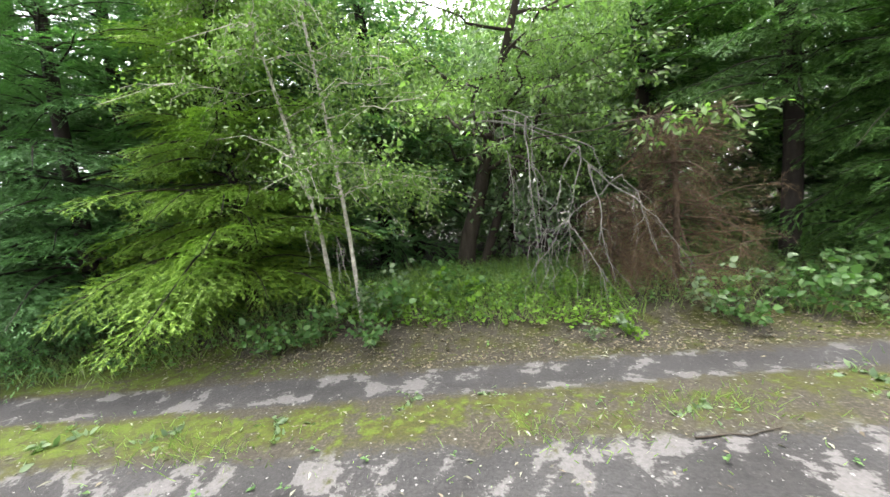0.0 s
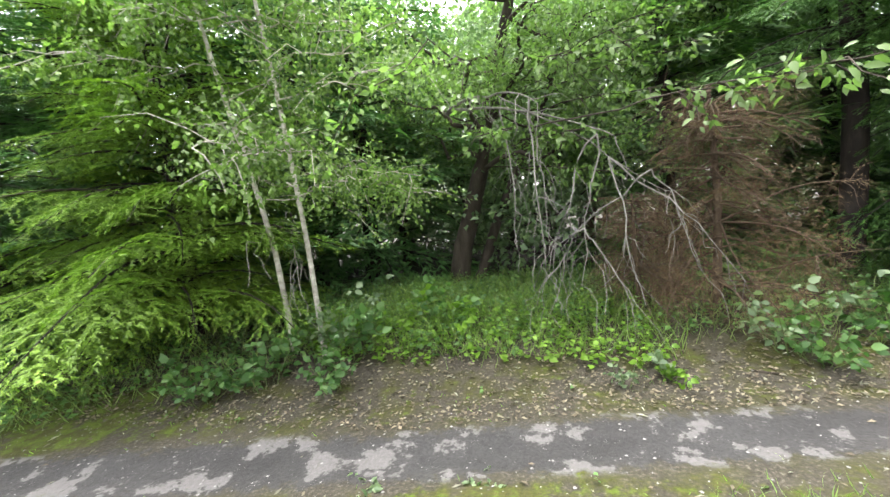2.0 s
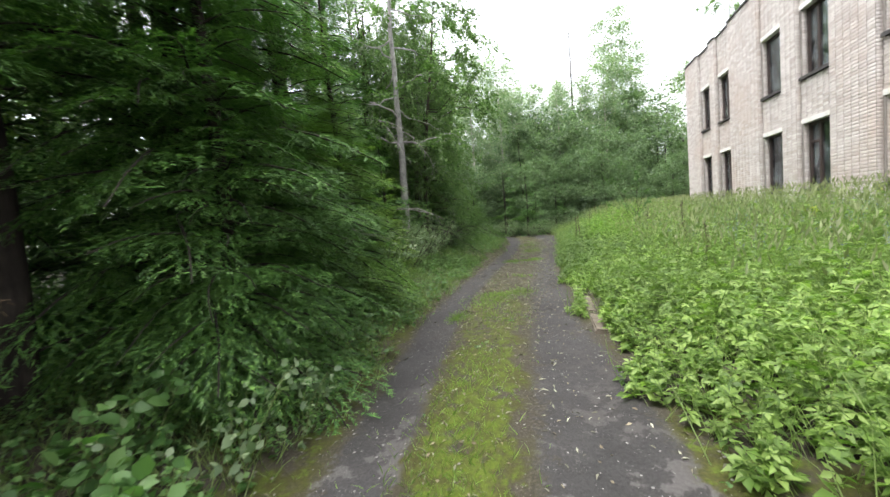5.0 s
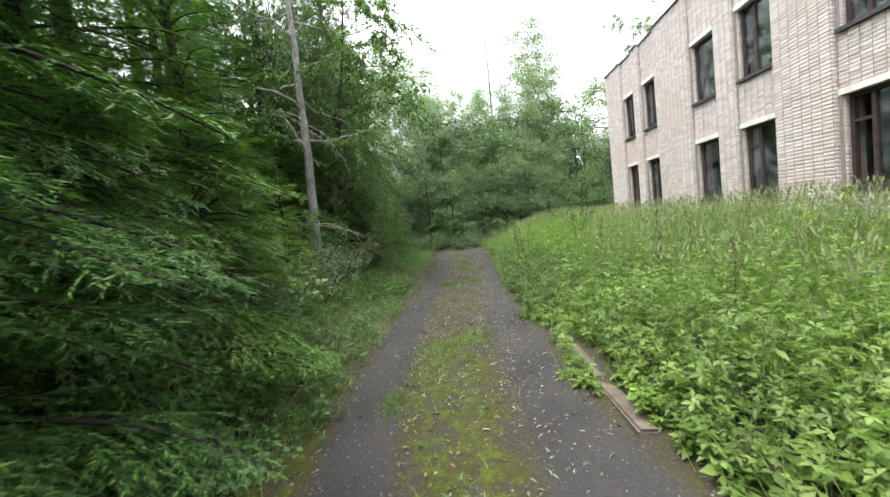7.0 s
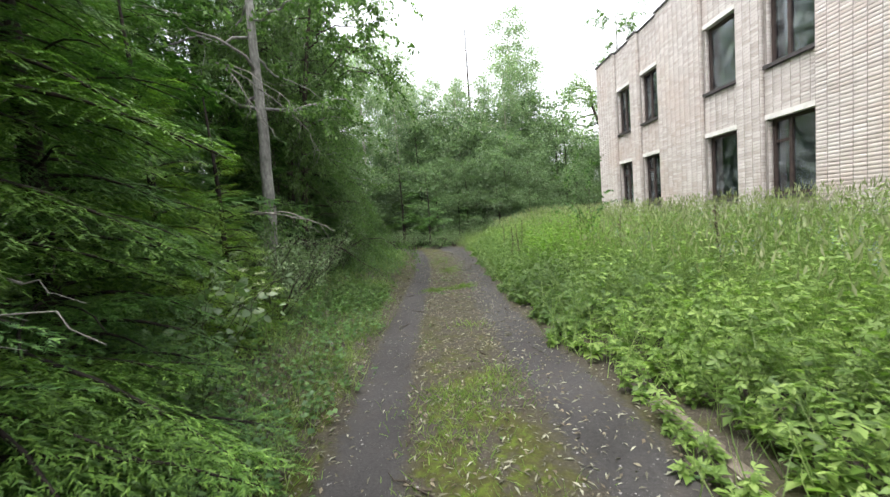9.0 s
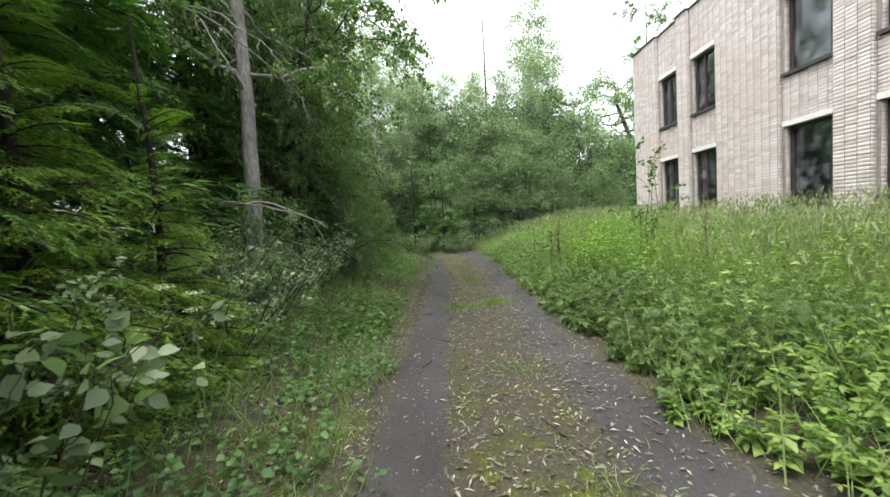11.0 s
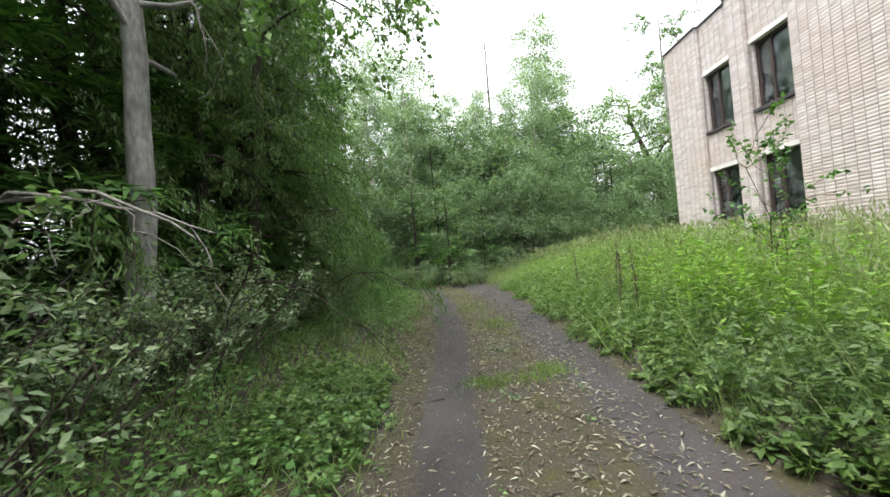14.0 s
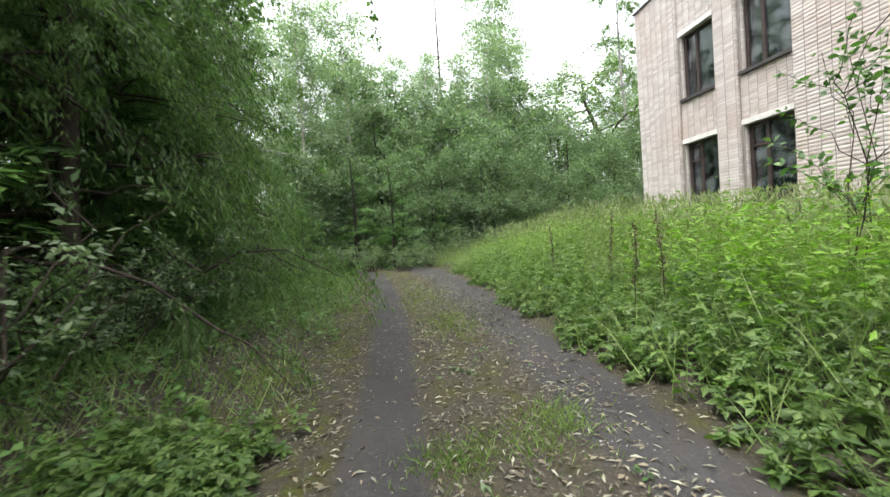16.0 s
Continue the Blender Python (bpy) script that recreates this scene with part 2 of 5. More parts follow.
M_FLOWER = leaf_mat("white_umbel_florets", (0.55, 0.55, 0.48), (0.65, 0.65, 0.58), (0.72, 0.72, 0.66), 0.7, 0.3, low=(0.62, 0.68, 0.58), high=(1.1, 1.15, 1.0))
M_VIOLET = leaf_mat("violet_florets", (0.16, 0.16, 0.30), (0.22, 0.21, 0.38), (0.30, 0.28, 0.45), 0.7, 0.3)
M_YELLOWFL = leaf_mat("yellow_florets", (0.55, 0.42, 0.02), (0.62, 0.5, 0.03), (0.7, 0.58, 0.05), 0.7, 0.3)
M_BARK = bark_mat("brown_bark", (0.022, 0.018, 0.014), (0.07, 0.057, 0.045))
M_BARK_SPRUCE = bark_mat("dark_spruce_bark", (0.010, 0.008, 0.007), (0.038, 0.031, 0.026))
M_BARK_GREY = bark_mat("grey_aspen_bark", (0.11, 0.107, 0.10), (0.36, 0.35, 0.325), 22.0, 0.3)
M_BIRCH = bark_mat("birch_bark", (0.16, 0.15, 0.12), (0.52, 0.49, 0.42), 12.0, 1.6)
M_DEADWOOD = bark_mat("pale_dead_wood", (0.10, 0.095, 0.085), (0.29, 0.275, 0.245), 20.0, 0.4)
M_STEM = plain_mat("green_stem", (0.06, 0.09, 0.025), (0.12, 0.15, 0.05))
M_BRICK = brick_mat("cream_brick", (0.41, 0.365, 0.34), (0.49, 0.45, 0.43), (0.56, 0.525, 0.505))
M_MORTAR = plain_mat("grey_mortar", (0.19, 0.17, 0.155), (0.31, 0.28, 0.26), 6.0, 0.95)
M_LINTEL = plain_mat("whitewashed_concrete", (0.52, 0.50, 0.475), (0.72, 0.70, 0.67), 5.0, 0.85)
M_FRAME = plain_mat("dark_brown_paint", (0.028, 0.02, 0.018), (0.07, 0.05, 0.045), 9.0, 0.55)
M_SILL = plain_mat("weathered_sheet_metal", (0.05, 0.045, 0.045), (0.12, 0.11, 0.11), 7.0, 0.5, 0.5)
M_PLASTER = plain_mat("dull_plaster", (0.20, 0.23, 0.22), (0.32, 0.34, 0.32), 2.0, 0.9)
M_CONCRETE = plain_mat("mossy_concrete", (0.06, 0.05, 0.035), (0.16, 0.135, 0.11), 5.0, 0.95, 0.0, 0.8)
M_STONE = plain_mat("pale_pebble", (0.12, 0.115, 0.11), (0.25, 0.24, 0.23), 30.0, 0.9)
M_GLASS = glass_mat()


# ---- mesh tools ----
def link_mesh(name, V, F, material, parent=None, label="", smooth=False):
    V, F = np.asarray(V, dtype=np.float32), np.asarray(F, dtype=np.int32)
    me = bpy.data.meshes.new(name)
    me.vertices.add(len(V))
    me.vertices.foreach_set("co", V.ravel())
    k = F.shape[1]
    me.loops.add(F.size)
    me.loops.foreach_set("vertex_index", F.ravel())
    me.polygons.add(len(F))
    me.polygons.foreach_set("loop_start", np.arange(len(F), dtype=np.int32) * k)
    if smooth:
        me.polygons.foreach_set("use_smooth", np.ones(len(F), dtype=bool))
    me.update(calc_edges=True)
    me.materials.append(material)
    ob = new(name, me)
    if parent is not None:
        ob.parent = parent
    if label:
        ob["label"] = label
    return ob


def part(name, bm, material, parent, label=""):
    me = bpy.data.meshes.new(name)
    bm.to_mesh(me)
    bm.free()
    me.materials.append(material)
    ob = new(name, me)
    ob.parent = parent
    if label:
        ob["label"] = label
    return ob


def join(pieces):
    V, F, n = [], [], 0
    for v, f in pieces:
        V.append(v)
        F.append(np.asarray(f) + n)
        n += len(v)
    return np.concatenate(V), np.concatenate(F)


def unit(a):
    return a / np.maximum(np.linalg.norm(a, axis=-1, keepdims=True), 1e-9)


def tube(points, radii, sides=6):
    P, R = np.asarray(points, float), np.asarray(radii, float)
    T = unit(np.gradient(P, axis=0))
    ref = np.where(np.abs(T[:, 2:3]) > 0.9, np.array([[1.0, 0, 0]]), np.array([[0, 0, 1.0]]))
    A = unit(np.cross(T, ref))
    B = np.cross(T, A)
    ang = np.linspace(0, 2 * np.pi, sides, endpoint=False)
    V = P[:, None] + R[:, None, None] * (np.cos(ang)[None, :, None] * A[:, None] + np.sin(ang)[None, :, None] * B[:, None])
    n = len(P)
    i, j = np.meshgrid(np.arange(n - 1), np.arange(sides), indexing="ij")
    j2 = (j + 1) % sides
    F = np.stack([i * sides + j, i * sides + j2, (i + 1) * sides + j2, (i + 1) * sides + j], -1).reshape(-1, 4)
    return V.reshape(-1, 3), F


def placed(tv, tf, pos, along, up, size, width=None):
    """Copies of a small template (x across, y along, z out) at many places."""
    along = unit(along)
    side = unit(np.cross(along, up))
    nor = np.cross(side, along)
    size = np.asarray(size)[:, None, None]
    w = size if width is None else np.asarray(width)[:, None, None]
    V = pos[:, None] + w * tv[None, :, 0:1] * side[:, None] + size * (tv[None, :, 1:2] * along[:, None] + tv[None, :, 2:3] * nor[:, None])
    F = tf[None] + (np.arange(len(pos)) * len(tv))[:, None, None]
    return V.reshape(-1, 3), F.reshape(-1, tf.shape[1])


LEAF_V = np.array([(0, 0, 0), (0.34, 0.42, 0.07), (0, 1, -0.10), (-0.34, 0.42, 0.07)], float)
LEAF_F = np.array([(0, 1, 2), (0, 2, 3)])
WIDE_V = np.array([(0, 0, 0), (0.36, 0.22, 0.05), (0.42, 0.55, 0.05), (0, 1, -0.16), (-0.42, 0.55, 0.05), (-0.36, 0.22, 0.05), (0, 0.5, 0.0)], float)
WIDE_F = np.array([(0, 1, 6), (1, 2, 6), (2, 3, 6), (3, 4, 6), (4, 5, 6), (5, 0, 6)])
THIN_V = np.array([(0, 0, 0), (0.10, 0.4, 0.02), (0, 1, -0.12), (-0.10, 0.4, 0.02)], float)
NEEDLE_V = np.array([(-0.10, 0, 0), (0.10, 0, 0), (0, 1, 0)], float)
NEEDLE_F = np.array([(0, 1, 2)])
TRI_V = np.array([(0, 0, 0), (0.24, 0.58, 0.05), (0, 1, -0.14), (-0.24, 0.58, 0.05), (0.30, 0.02, 0.04), (0.78, 0.22, -0.10), (0.36, 0.38, 0.04), (-0.36, 0.38, 0.04), (-0.78, 0.22, -0.10), (-0.30, 0.02, 0.04)], float)
TRI_F = np.array([(0, 1, 2), (0, 2, 3), (0, 4, 5), (0, 5, 6), (0, 7, 8), (0, 8, 9)])
BLADE_V = np.array([(-0.5, 0, 0), (0.5, 0, 0), (0.34, 0.55, 0.10), (-0.34, 0.55, 0.10), (0, 1, 0.38)], float)
BLADE_F = np.array([(0, 1, 2), (0, 2, 3), (3, 2, 4)])


def rand_dirs(rng, n, flat=1.0):
    d = rng.normal(size=(n, 3))
    d[:, 2] *= flat
    return unit(d)


# ---- ground heights and the line of the road ----
ROAD_X = [-60, -3, 0, 2.5, 5, 7, 9, 12, 16, 19, 23, 27, 30, 40, 60]
ROAD_L = [-6, 3.85, 4.28, 4.63, 4.9, 5.2, 5.48, 5.57, 5.53, 5.56, 5.8, 6.3, 7.4, 14, 28]


def rut(x):
    return np.interp(x, ROAD_X, ROAD_L)


def edge_of(x):
    """How far the meadow's edge lies from the left rut."""
    return np.interp(x, [5, 7.6, 8.2, 10, 11, 12.5, 14, 18.5, 23, 27], [1.95, 1.95, 1.9, 1.9, 1.9, 1.78, 1.68, 1.72, 2.0, 2.3])


def inner_rut(x):
    """Where the right rut begins, from the left one."""
    return np.interp(x, [0, 5, 9, 12, 15, 19, 25], [-0.95, -1.05, -1.35, -1.25, -1.12, -1.12, -1.25])


def smooth01(v, lo, hi):
    s = np.clip((v - lo) / (hi - lo), 0, 1)
    return s * s * (3 - 2 * s)


def height(x, y):
    x, y = np.asarray(x, float), np.asarray(y, float)
    d = y - rut(x)
    z = 0.28 * smooth01(d, 0.5, 2.2)
    edge = edge_of(x)
    z = z - 0.025 * np.exp(-(d / 0.2) ** 2) - 0.02 * np.exp(-((d + (edge - inner_rut(x)) / 2) / 0.3) ** 2)
    meadow = smooth01(-d, edge + 0.05, edge + 1.05) * smooth01(x, 4.2, 6.0)
    z = z + meadow * (0.12 + 0.42 * smooth01(-d, 2.6, 8.5))
    z = z + meadow * 0.45 * np.exp(-(((x - 22) / 3.5) ** 2 + ((y - 1.0) / 1.6) ** 2))
    far = smooth01(np.abs(x - 12), 40, 300)
    return z * (1 - far) + 0.012 * np.sin(x * 2.1 + y) * np.cos(y * 2.7 - x * 0.6)


def build_ground():
    xs = np.concatenate([[-900, -400, -180, -90, -50, -30, -20, -14, -11], np.arange(-9, 29, 0.095), [29.5, 30.5, 32, 35, 40, 50, 70, 120, 250, 900]])
    ys = np.concatenate([[-900, -400, -150, -60, -30, -18, -12, -8, -5, -3.5, -2], np.arange(-1, 0.8, 0.2), np.arange(0.8, 8.0, 0.075), np.arange(8.2, 14, 0.5), [16, 20, 28, 45, 90, 200, 450, 900]])
    X, Y = np.meshgrid(xs, ys, indexing="ij")
    Z = height(X, Y)
    V = np.stack([X, Y, Z], -1).reshape(-1, 3)
    ny = len(ys)
    i, j = np.meshgrid(np.arange(len(xs) - 1), np.arange(ny - 1), indexing="ij")
    F = np.stack([i * ny + j, (i + 1) * ny + j, (i + 1) * ny + j + 1, i * ny + j + 1], -1).reshape(-1, 4)
    ob = link_mesh("ground", V, F, M_GROUND, smooth=True)
    d = Y - rut(X)
    half = np.interp(X, [0, 5, 9, 12, 18, 25], [0.24, 0.2, 0.24, 0.22, 0.2, 0.28])
    left = 1 - smooth01(np.abs(d), half * 0.3, half * 2.0)
    rin = inner_rut(X)
    rout = np.where(X < 5, np.interp(X, [2.5, 5], [-6.5, -1.95]), -edge_of(X))
    right = smooth01(-d, -rin - 0.3, -rin + 0.3) * (1 - smooth01(-d, -rout - 0.2, -rout + 0.3))
    asph = np.clip(left + right, 0, 1)
    median = smooth01(d, rin - 0.25, rin + 0.3) * (1 - smooth01(d, -0.45, -0.1))
    mossy = np.interp(X, [-4, 1.5, 3, 4, 6.0, 8, 10.5, 12, 14, 17, 19, 30], [0.84, 0.54, 0.42, 0.76, 0.72, 0.60, 0.56, 0.36, 0.26, 0.36, 0.52, 0.5])
    verge = smooth01(d, 0.2, 0.4) * (1 - smooth01(d, 1.0, 1.7))
    vm = np.interp(X, [-6, -2.5, -1, 3, 4, 9, 12, 14, 18], [0.78, 0.68, 0.42, 0.42, 0.56, 0.56, 0.4, 0.34, 0.5])
    rim = edge_of(X)
    right_edge = smooth01(-d, rim - 0.1, rim + 0.15) * (1 - smooth01(-d, rim + 0.5, rim + 1.0)) * smooth01(X, 3, 4.5)
    moss = median * mossy + verge * vm + right_edge * np.interp(X, [5, 8], [0.62, 0.3]) + right * np.interp(X, [0, 2, 4, 8], [0.15, 0.12, 0.08, 0.0])
    lit = np.clip((smooth01(d, -2.9, -2.3) * (1 - smooth01(d, 1.2, 2.0))) + (X < 4) * (d < -1), 0, 1)
    col = np.stack([asph, np.clip(moss, 0, 1), lit, np.ones_like(lit)], -1).reshape(-1, 4).astype(np.float32)
    at = ob.data.color_attributes.new("zones", "FLOAT_COLOR", "POINT")
    at.data.foreach_set("color", col.ravel())
    return tagged(ob, "overgrown ground with cracked grey asphalt ruts, moss and leaf litter", "ground", kind="structure")


build_ground()


# ---- the brick building ----
def box(bm, x0, x1, y0, y1, z0, z1):
    vs = [bm.verts.new(p) for p in ((x0, y0, z0), (x1, y0, z0), (x1, y1, z0), (x0, y1, z0), (x0, y0, z1), (x1, y0, z1), (x1, y1, z1), (x0, y1, z1))]
    for f in ((3, 2, 1, 0), (4, 5, 6, 7), (0, 1, 5, 4), (1, 2, 6, 5), (2, 3, 7, 6), (3, 0, 4, 7)):
        bm.faces.new([vs[i] for i in f])


FACE, PIER = -2.92, -2.80
SILL_LOW, HEAD_LOW, SILL_UP, HEAD_UP, ROOF = 1.50, 3.26, 4.50, 6.26, 7.85
COLUMNS = [(22.98, 24.25), (20.98, 22.25), (17.33, 18.62), (15.17, 16.46), (12.3, 13.56), (10.15, 11.4)]
X0, X1, BACK = 6.4, 26.1, -14.0
BL, BH, JOINT = 0.25, 0.071, 0.017
LINTEL = 0.12


def brick_data():
    """One brick face, proud of the joint, with its rim turned in."""
    w, h, d, c = BL - JOINT, BH, 0.004, 0.0015
    outer = [(0, 0), (w, 0), (w, h), (0, h)]
    inner = [(c, c), (w - c, c), (w - c, h - c), (c, h - c)]
    V = [(x, 0, z) for x, z in outer] + [(x, d - c, z) for x, z in outer] + [(x, d, z) for x, z in inner]
    F = []
    for a in (0, 4):
        for k in range(4):
            F.append((a + k, a + (k + 1) % 4, a + 4 + (k + 1) % 4, a + 4 + k))
    F.append((8, 9, 10, 11))
    return np.array(V, float), np.array([f[::-1] for f in F])


BRICK_V, BRICK_F = brick_data()


def brick_spots(x0, x1, z0, z1):
    n = max(1, int(round((x1 - x0) / BL)))
    xs = x0 + (x1 - x0) / n * np.arange(n)
    m = max(1, int(round((z1 - z0) / (BH + 0.005))))
    zs = z0 + (z1 - z0) / m * np.arange(m)
    return [(x + 0.008, z + 0.002, (x1 - x0) / n / BL) for z in zs for x in xs]


def window(parent, x0, x1, z0, z1, panes, open_low, share=0.64):
    win = new("window")
    win.parent = parent
    win["label"] = "dark-framed window with a whitewashed lintel"
    y1 = FACE - 0.14
    bm = bmesh.new()
    t = 0.075
    box(bm, x0, x0 + t, y1 - 0.09, y1, z0, z1)
    box(bm, x1 - t, x1, y1 - 0.09, y1, z0, z1)
    box(bm, x0 + t, x1 - t, y1 - 0.088, y1 - 0.002, z0, z0 + t)
    box(bm, x0 + t, x1 - t, y1 - 0.088, y1 - 0.002, z1 - t, z1)
    split = x0 + (x1 - x0) * share
    box(bm, split - 0.04, split + 0.04, y1 - 0.086, y1 - 0.004, z0 + t, z1 - t)
    if open_low:
        box(bm, split + 0.04, x1 - t, y1 - 0.084, y1 - 0.006, z1 - 0.55, z1 - 0.49)
    part("frame", bm, M_FRAME, win, "dark brown weathered timber frame")
    for a, b, on in ((x0 + t, split - 0.04, panes[0]), (split + 0.04, x1 - t, panes[1])):
        if on:
            bm = bmesh.new()
            box(bm, a, b, y1 - 0.05, y1 - 0.044, z0 + t, z1 - t)
            g = part("pane", bm, M_GLASS, win, "dusty reflecting glass pane")
            g.visible_shadow = False
    bm = bmesh.new()
    box(bm, x0 - 0.10, x1 + 0.10, FACE - 0.14, FACE + 0.02, z1, z1 + LINTEL)
    part("lintel", bm, M_LINTEL, win, "whitewashed concrete lintel")
    bm = bmesh.new()
    box(bm, x0 - 0.02, x1 + 0.02, FACE - 0.13, FACE + 0.07, z0 - 0.035, z0 - 0.004)
    box(bm, x0 - 0.02, x1 + 0.02, FACE + 0.05, FACE + 0.072, z0 - 0.085, z0 - 0.037)
    part("sill", bm, M_SILL, win, "bent dark sheet-metal sill")
    return win


def build_house():
    rng = np.random.default_rng(5)
    house = tagged(new("brick_building"), "abandoned two-storey building of cream brick with dark broken windows", "building")
    near, rest = [], []
    body = bmesh.new()
    edges = [X1] + [e for c in COLUMNS for e in (c[1] + 0.06, c[0] - 0.06)] + [X0]
    piers = [(edges[i + 1], edges[i]) for i in range(0, len(edges), 2)]
    for a, b in piers:
        box(body, a, b, FACE - 0.40, PIER, -0.2, ROOF)
        for x, z, s in brick_spots(a, b, 0.0, ROOF):
            (near if x > 20.9 and z > 1.4 and z < 3.2 else rest).append((x, PIER, z, s))
    for a, b in COLUMNS:
        for z0, z1 in ((-0.2, SILL_LOW - 0.09), (HEAD_LOW + LINTEL, SILL_UP - 0.09), (HEAD_UP + LINTEL, ROOF)):
            box(body, a - 0.06, b + 0.06, FACE - 0.40, FACE, z0, z1)
            for x, z, s in brick_spots(a - 0.06, b + 0.06, max(z0, 0), z1):
                rest.append((x, FACE, z, s))
        for z0, z1 in ((SILL_LOW - 0.09, HEAD_LOW + LINTEL), (SILL_UP - 0.09, HEAD_UP + LINTEL)):
            box(body, a - 0.06, a, FACE - 0.40, FACE - 0.002, z0, z1)
            box(body, b, b + 0.06, FACE - 0.40, FACE - 0.002, z0, z1)
            box(body, a, b, FACE - 0.40, FACE - 0.141, z0, z0 + 0.088)
            box(body, a, b, FACE - 0.40, FACE - 0.141, z1 - LINTEL + 0.002, z1)
    box(body, X1 - 0.4, X1 - 0.003, BACK, FACE - 0.40, -0.2, ROOF - 0.01)
    box(body, X0 + 0.003, X0 + 0.4, BACK, FACE - 0.40, -0.2, ROOF - 0.01)
    box(body, X0 + 0.4, X1 - 0.4, BACK, BACK + 0.4, -0.2, ROOF - 0.01)
    wall = part("wall", body, M_MORTAR, house, "pale grey mortar backing of the brick wall")
    # end wall bricks
    end = [(y, z, s) for y, z, s in brick_spots(BACK, PIER - 0.02, 0.0, ROOF) if y > -7]
    EV = np.stack([BRICK_V[:, 1], BRICK_V[:, 0], BRICK_V[:, 2]], -1)
    EF = BRICK_F[:, ::-1]
    pieces = []
    P = np.array([(X1 - 0.003, y, z) for y, z, s in end])
    pieces.append(((P[:, None] + EV[None]).reshape(-1, 3), (EF[None] + (np.arange(len(P)) * len(EV))[:, None, None]).reshape(-1, 4)))
    # header bricks on the pier sides and window jambs
    heads = [(a, FACE + 0.004, z) for a, b in piers if a > X0 + 0.1 for y, z, s in brick_spots(0, BL, 0.0, ROOF)]
    for a, b in COLUMNS:
        for z0, z1 in ((SILL_LOW, HEAD_LOW), (SILL_UP, HEAD_UP)):
            heads += [(b, FACE - 0.13, z) for y, z, s in brick_spots(0, BL, z0, z1)]
    P = np.array(heads)
    HV = np.stack([-BRICK_V[:, 1], BRICK_V[:, 0] * 0.47, BRICK_V[:, 2]], -1)
    pieces.append(((P[:, None] + HV[None]).reshape(-1, 3), (BRICK_F[None] + (np.arange(len(P)) * len(HV))[:, None, None]).reshape(-1, 4)))
    R = np.array(rest)
    jit = rng.uniform(-0.003, 0.003, len(R))
    S = np.stack([R[:, 3], np.ones(len(R)), np.ones(len(R))], -1)
    BV = R[:, None, :3] + BRICK_V[None] * S[:, None] + np.stack([0 * jit, jit, 0 * jit], -1)[:, None]
    pieces.append((BV.reshape(-1, 3), (BRICK_F[None] + (np.arange(len(R)) * len(BRICK_V))[:, None, None]).reshape(-1, 4)))
    V, F = join(pieces)
    tagged(link_mesh("brickwork", V, F, M_BRICK, house), kind="stuff")
    bm = bmesh.new()
    for z in (0.62, 3.78):
        box(bm, X0 + 0.4, X1 - 0.4, BACK + 0.4, FACE - 0.401, z - 0.25, z)
    part("floor_slab", bm, M_PLASTER, house)
    bm = bmesh.new()
    box(bm, X0 + 0.41, X1 - 0.41, FACE - 6.4, FACE - 6.2, 0.63, 3.5)
    box(bm, X0 + 0.41, X1 - 0.41, FACE - 6.4, FACE - 6.2, 3.79, 7.2)
    for x in (19.7, 14.1):
        box(bm, x, x + 0.15, FACE - 6.19, FACE - 0.41, 0.63, 3.5)
        box(bm, x, x + 0.15, FACE - 6.19, FACE - 0.41, 3.79, 7.2)
    part("partition", bm, M_PLASTER, house, "dull blue-green plaster partition")
    bm = bmesh.new()
    box(bm, X0 + 0.4, X1 - 0.4, BACK + 0.4, FACE - 0.401, 7.25, 7.5)
    part("roof", bm, M_CONCRETE, house)
    bm = bmesh.new()
    for a, b in piers:
        box(bm, a - 0.03, b + 0.03, FACE - 0.45, PIER + 0.05, ROOF + 0.002, ROOF + 0.05)
    for a, b in COLUMNS:
        box(bm, a - 0.03, b + 0.03, FACE - 0.45, FACE + 0.05, ROOF + 0.002, ROOF + 0.05)
    part("coping", bm, M_SILL, house, "rusty sheet-metal roof edging")
    for k, (a, b) in enumerate(COLUMNS):
        window(house, a, b, SILL_UP, HEAD_UP, (True, True), False, 0.17 if k == 2 else 0.64)
        window(house, a, b, SILL_LOW, HEAD_LOW, [(True, True), (True, True), (True, True), (True, True), (True, False), (True, True)][k], k != 2, 0.17 if k == 2 else 0.64)
    me = None
    random.Random(3).shuffle(near)
    for x, y, z, s in near[:300]:
        if me is None:
            ob = link_mesh("brick", BRICK_V, BRICK_F, M_BRICK, wall)
            me = ob.data
        else:
            ob = new("brick", me)
            ob.parent = wall
        ob.location, ob.scale = (x, y, z), (s, 1, 1)
    if len(near) > 300:
        R = np.array(near[300:])
        S = np.stack([R[:, 3], np.ones(len(R)), np.ones(len(R))], -1)
        BV = R[:, None, :3] + BRICK_V[None] * S[:, None]
        tagged(link_mesh("brickwork", BV.reshape(-1, 3), (BRICK_F[None] + (np.arange(len(R)) * len(BRICK_V))[:, None, None]).reshape(-1, 4), M_BRICK, house), kind="stuff")


build_house()


def kerb_stone():
    bm = bmesh.new()
    box(bm, -0.49, 0.49, -0.075, 0.075, -0.15, 0.09)
    bmesh.ops.bevel(bm, geom=bm.edges[:], offset=0.018, segments=2, affect="EDGES")
    rng = random.Random(4)
    for v in bm.verts:
        v.co += Vector((rng.uniform(-1, 1), rng.uniform(-1, 1), rng.uniform(-1, 1))) * 0.006
    me = bpy.data.meshes.new("kerb_stone")
    bm.to_mesh(me)
    bm.free()
    me.materials.append(M_CONCRETE)
    ob = new("kerb_stone", me)
    return tagged(ob, "weathered concrete kerb stone half sunk beside the road", "kerb", "kerb stones")


first_kerb = kerb_stone()
first_kerb.matrix_basis = pose(8.42, 3.25, -0.06, 3, 2, 1)
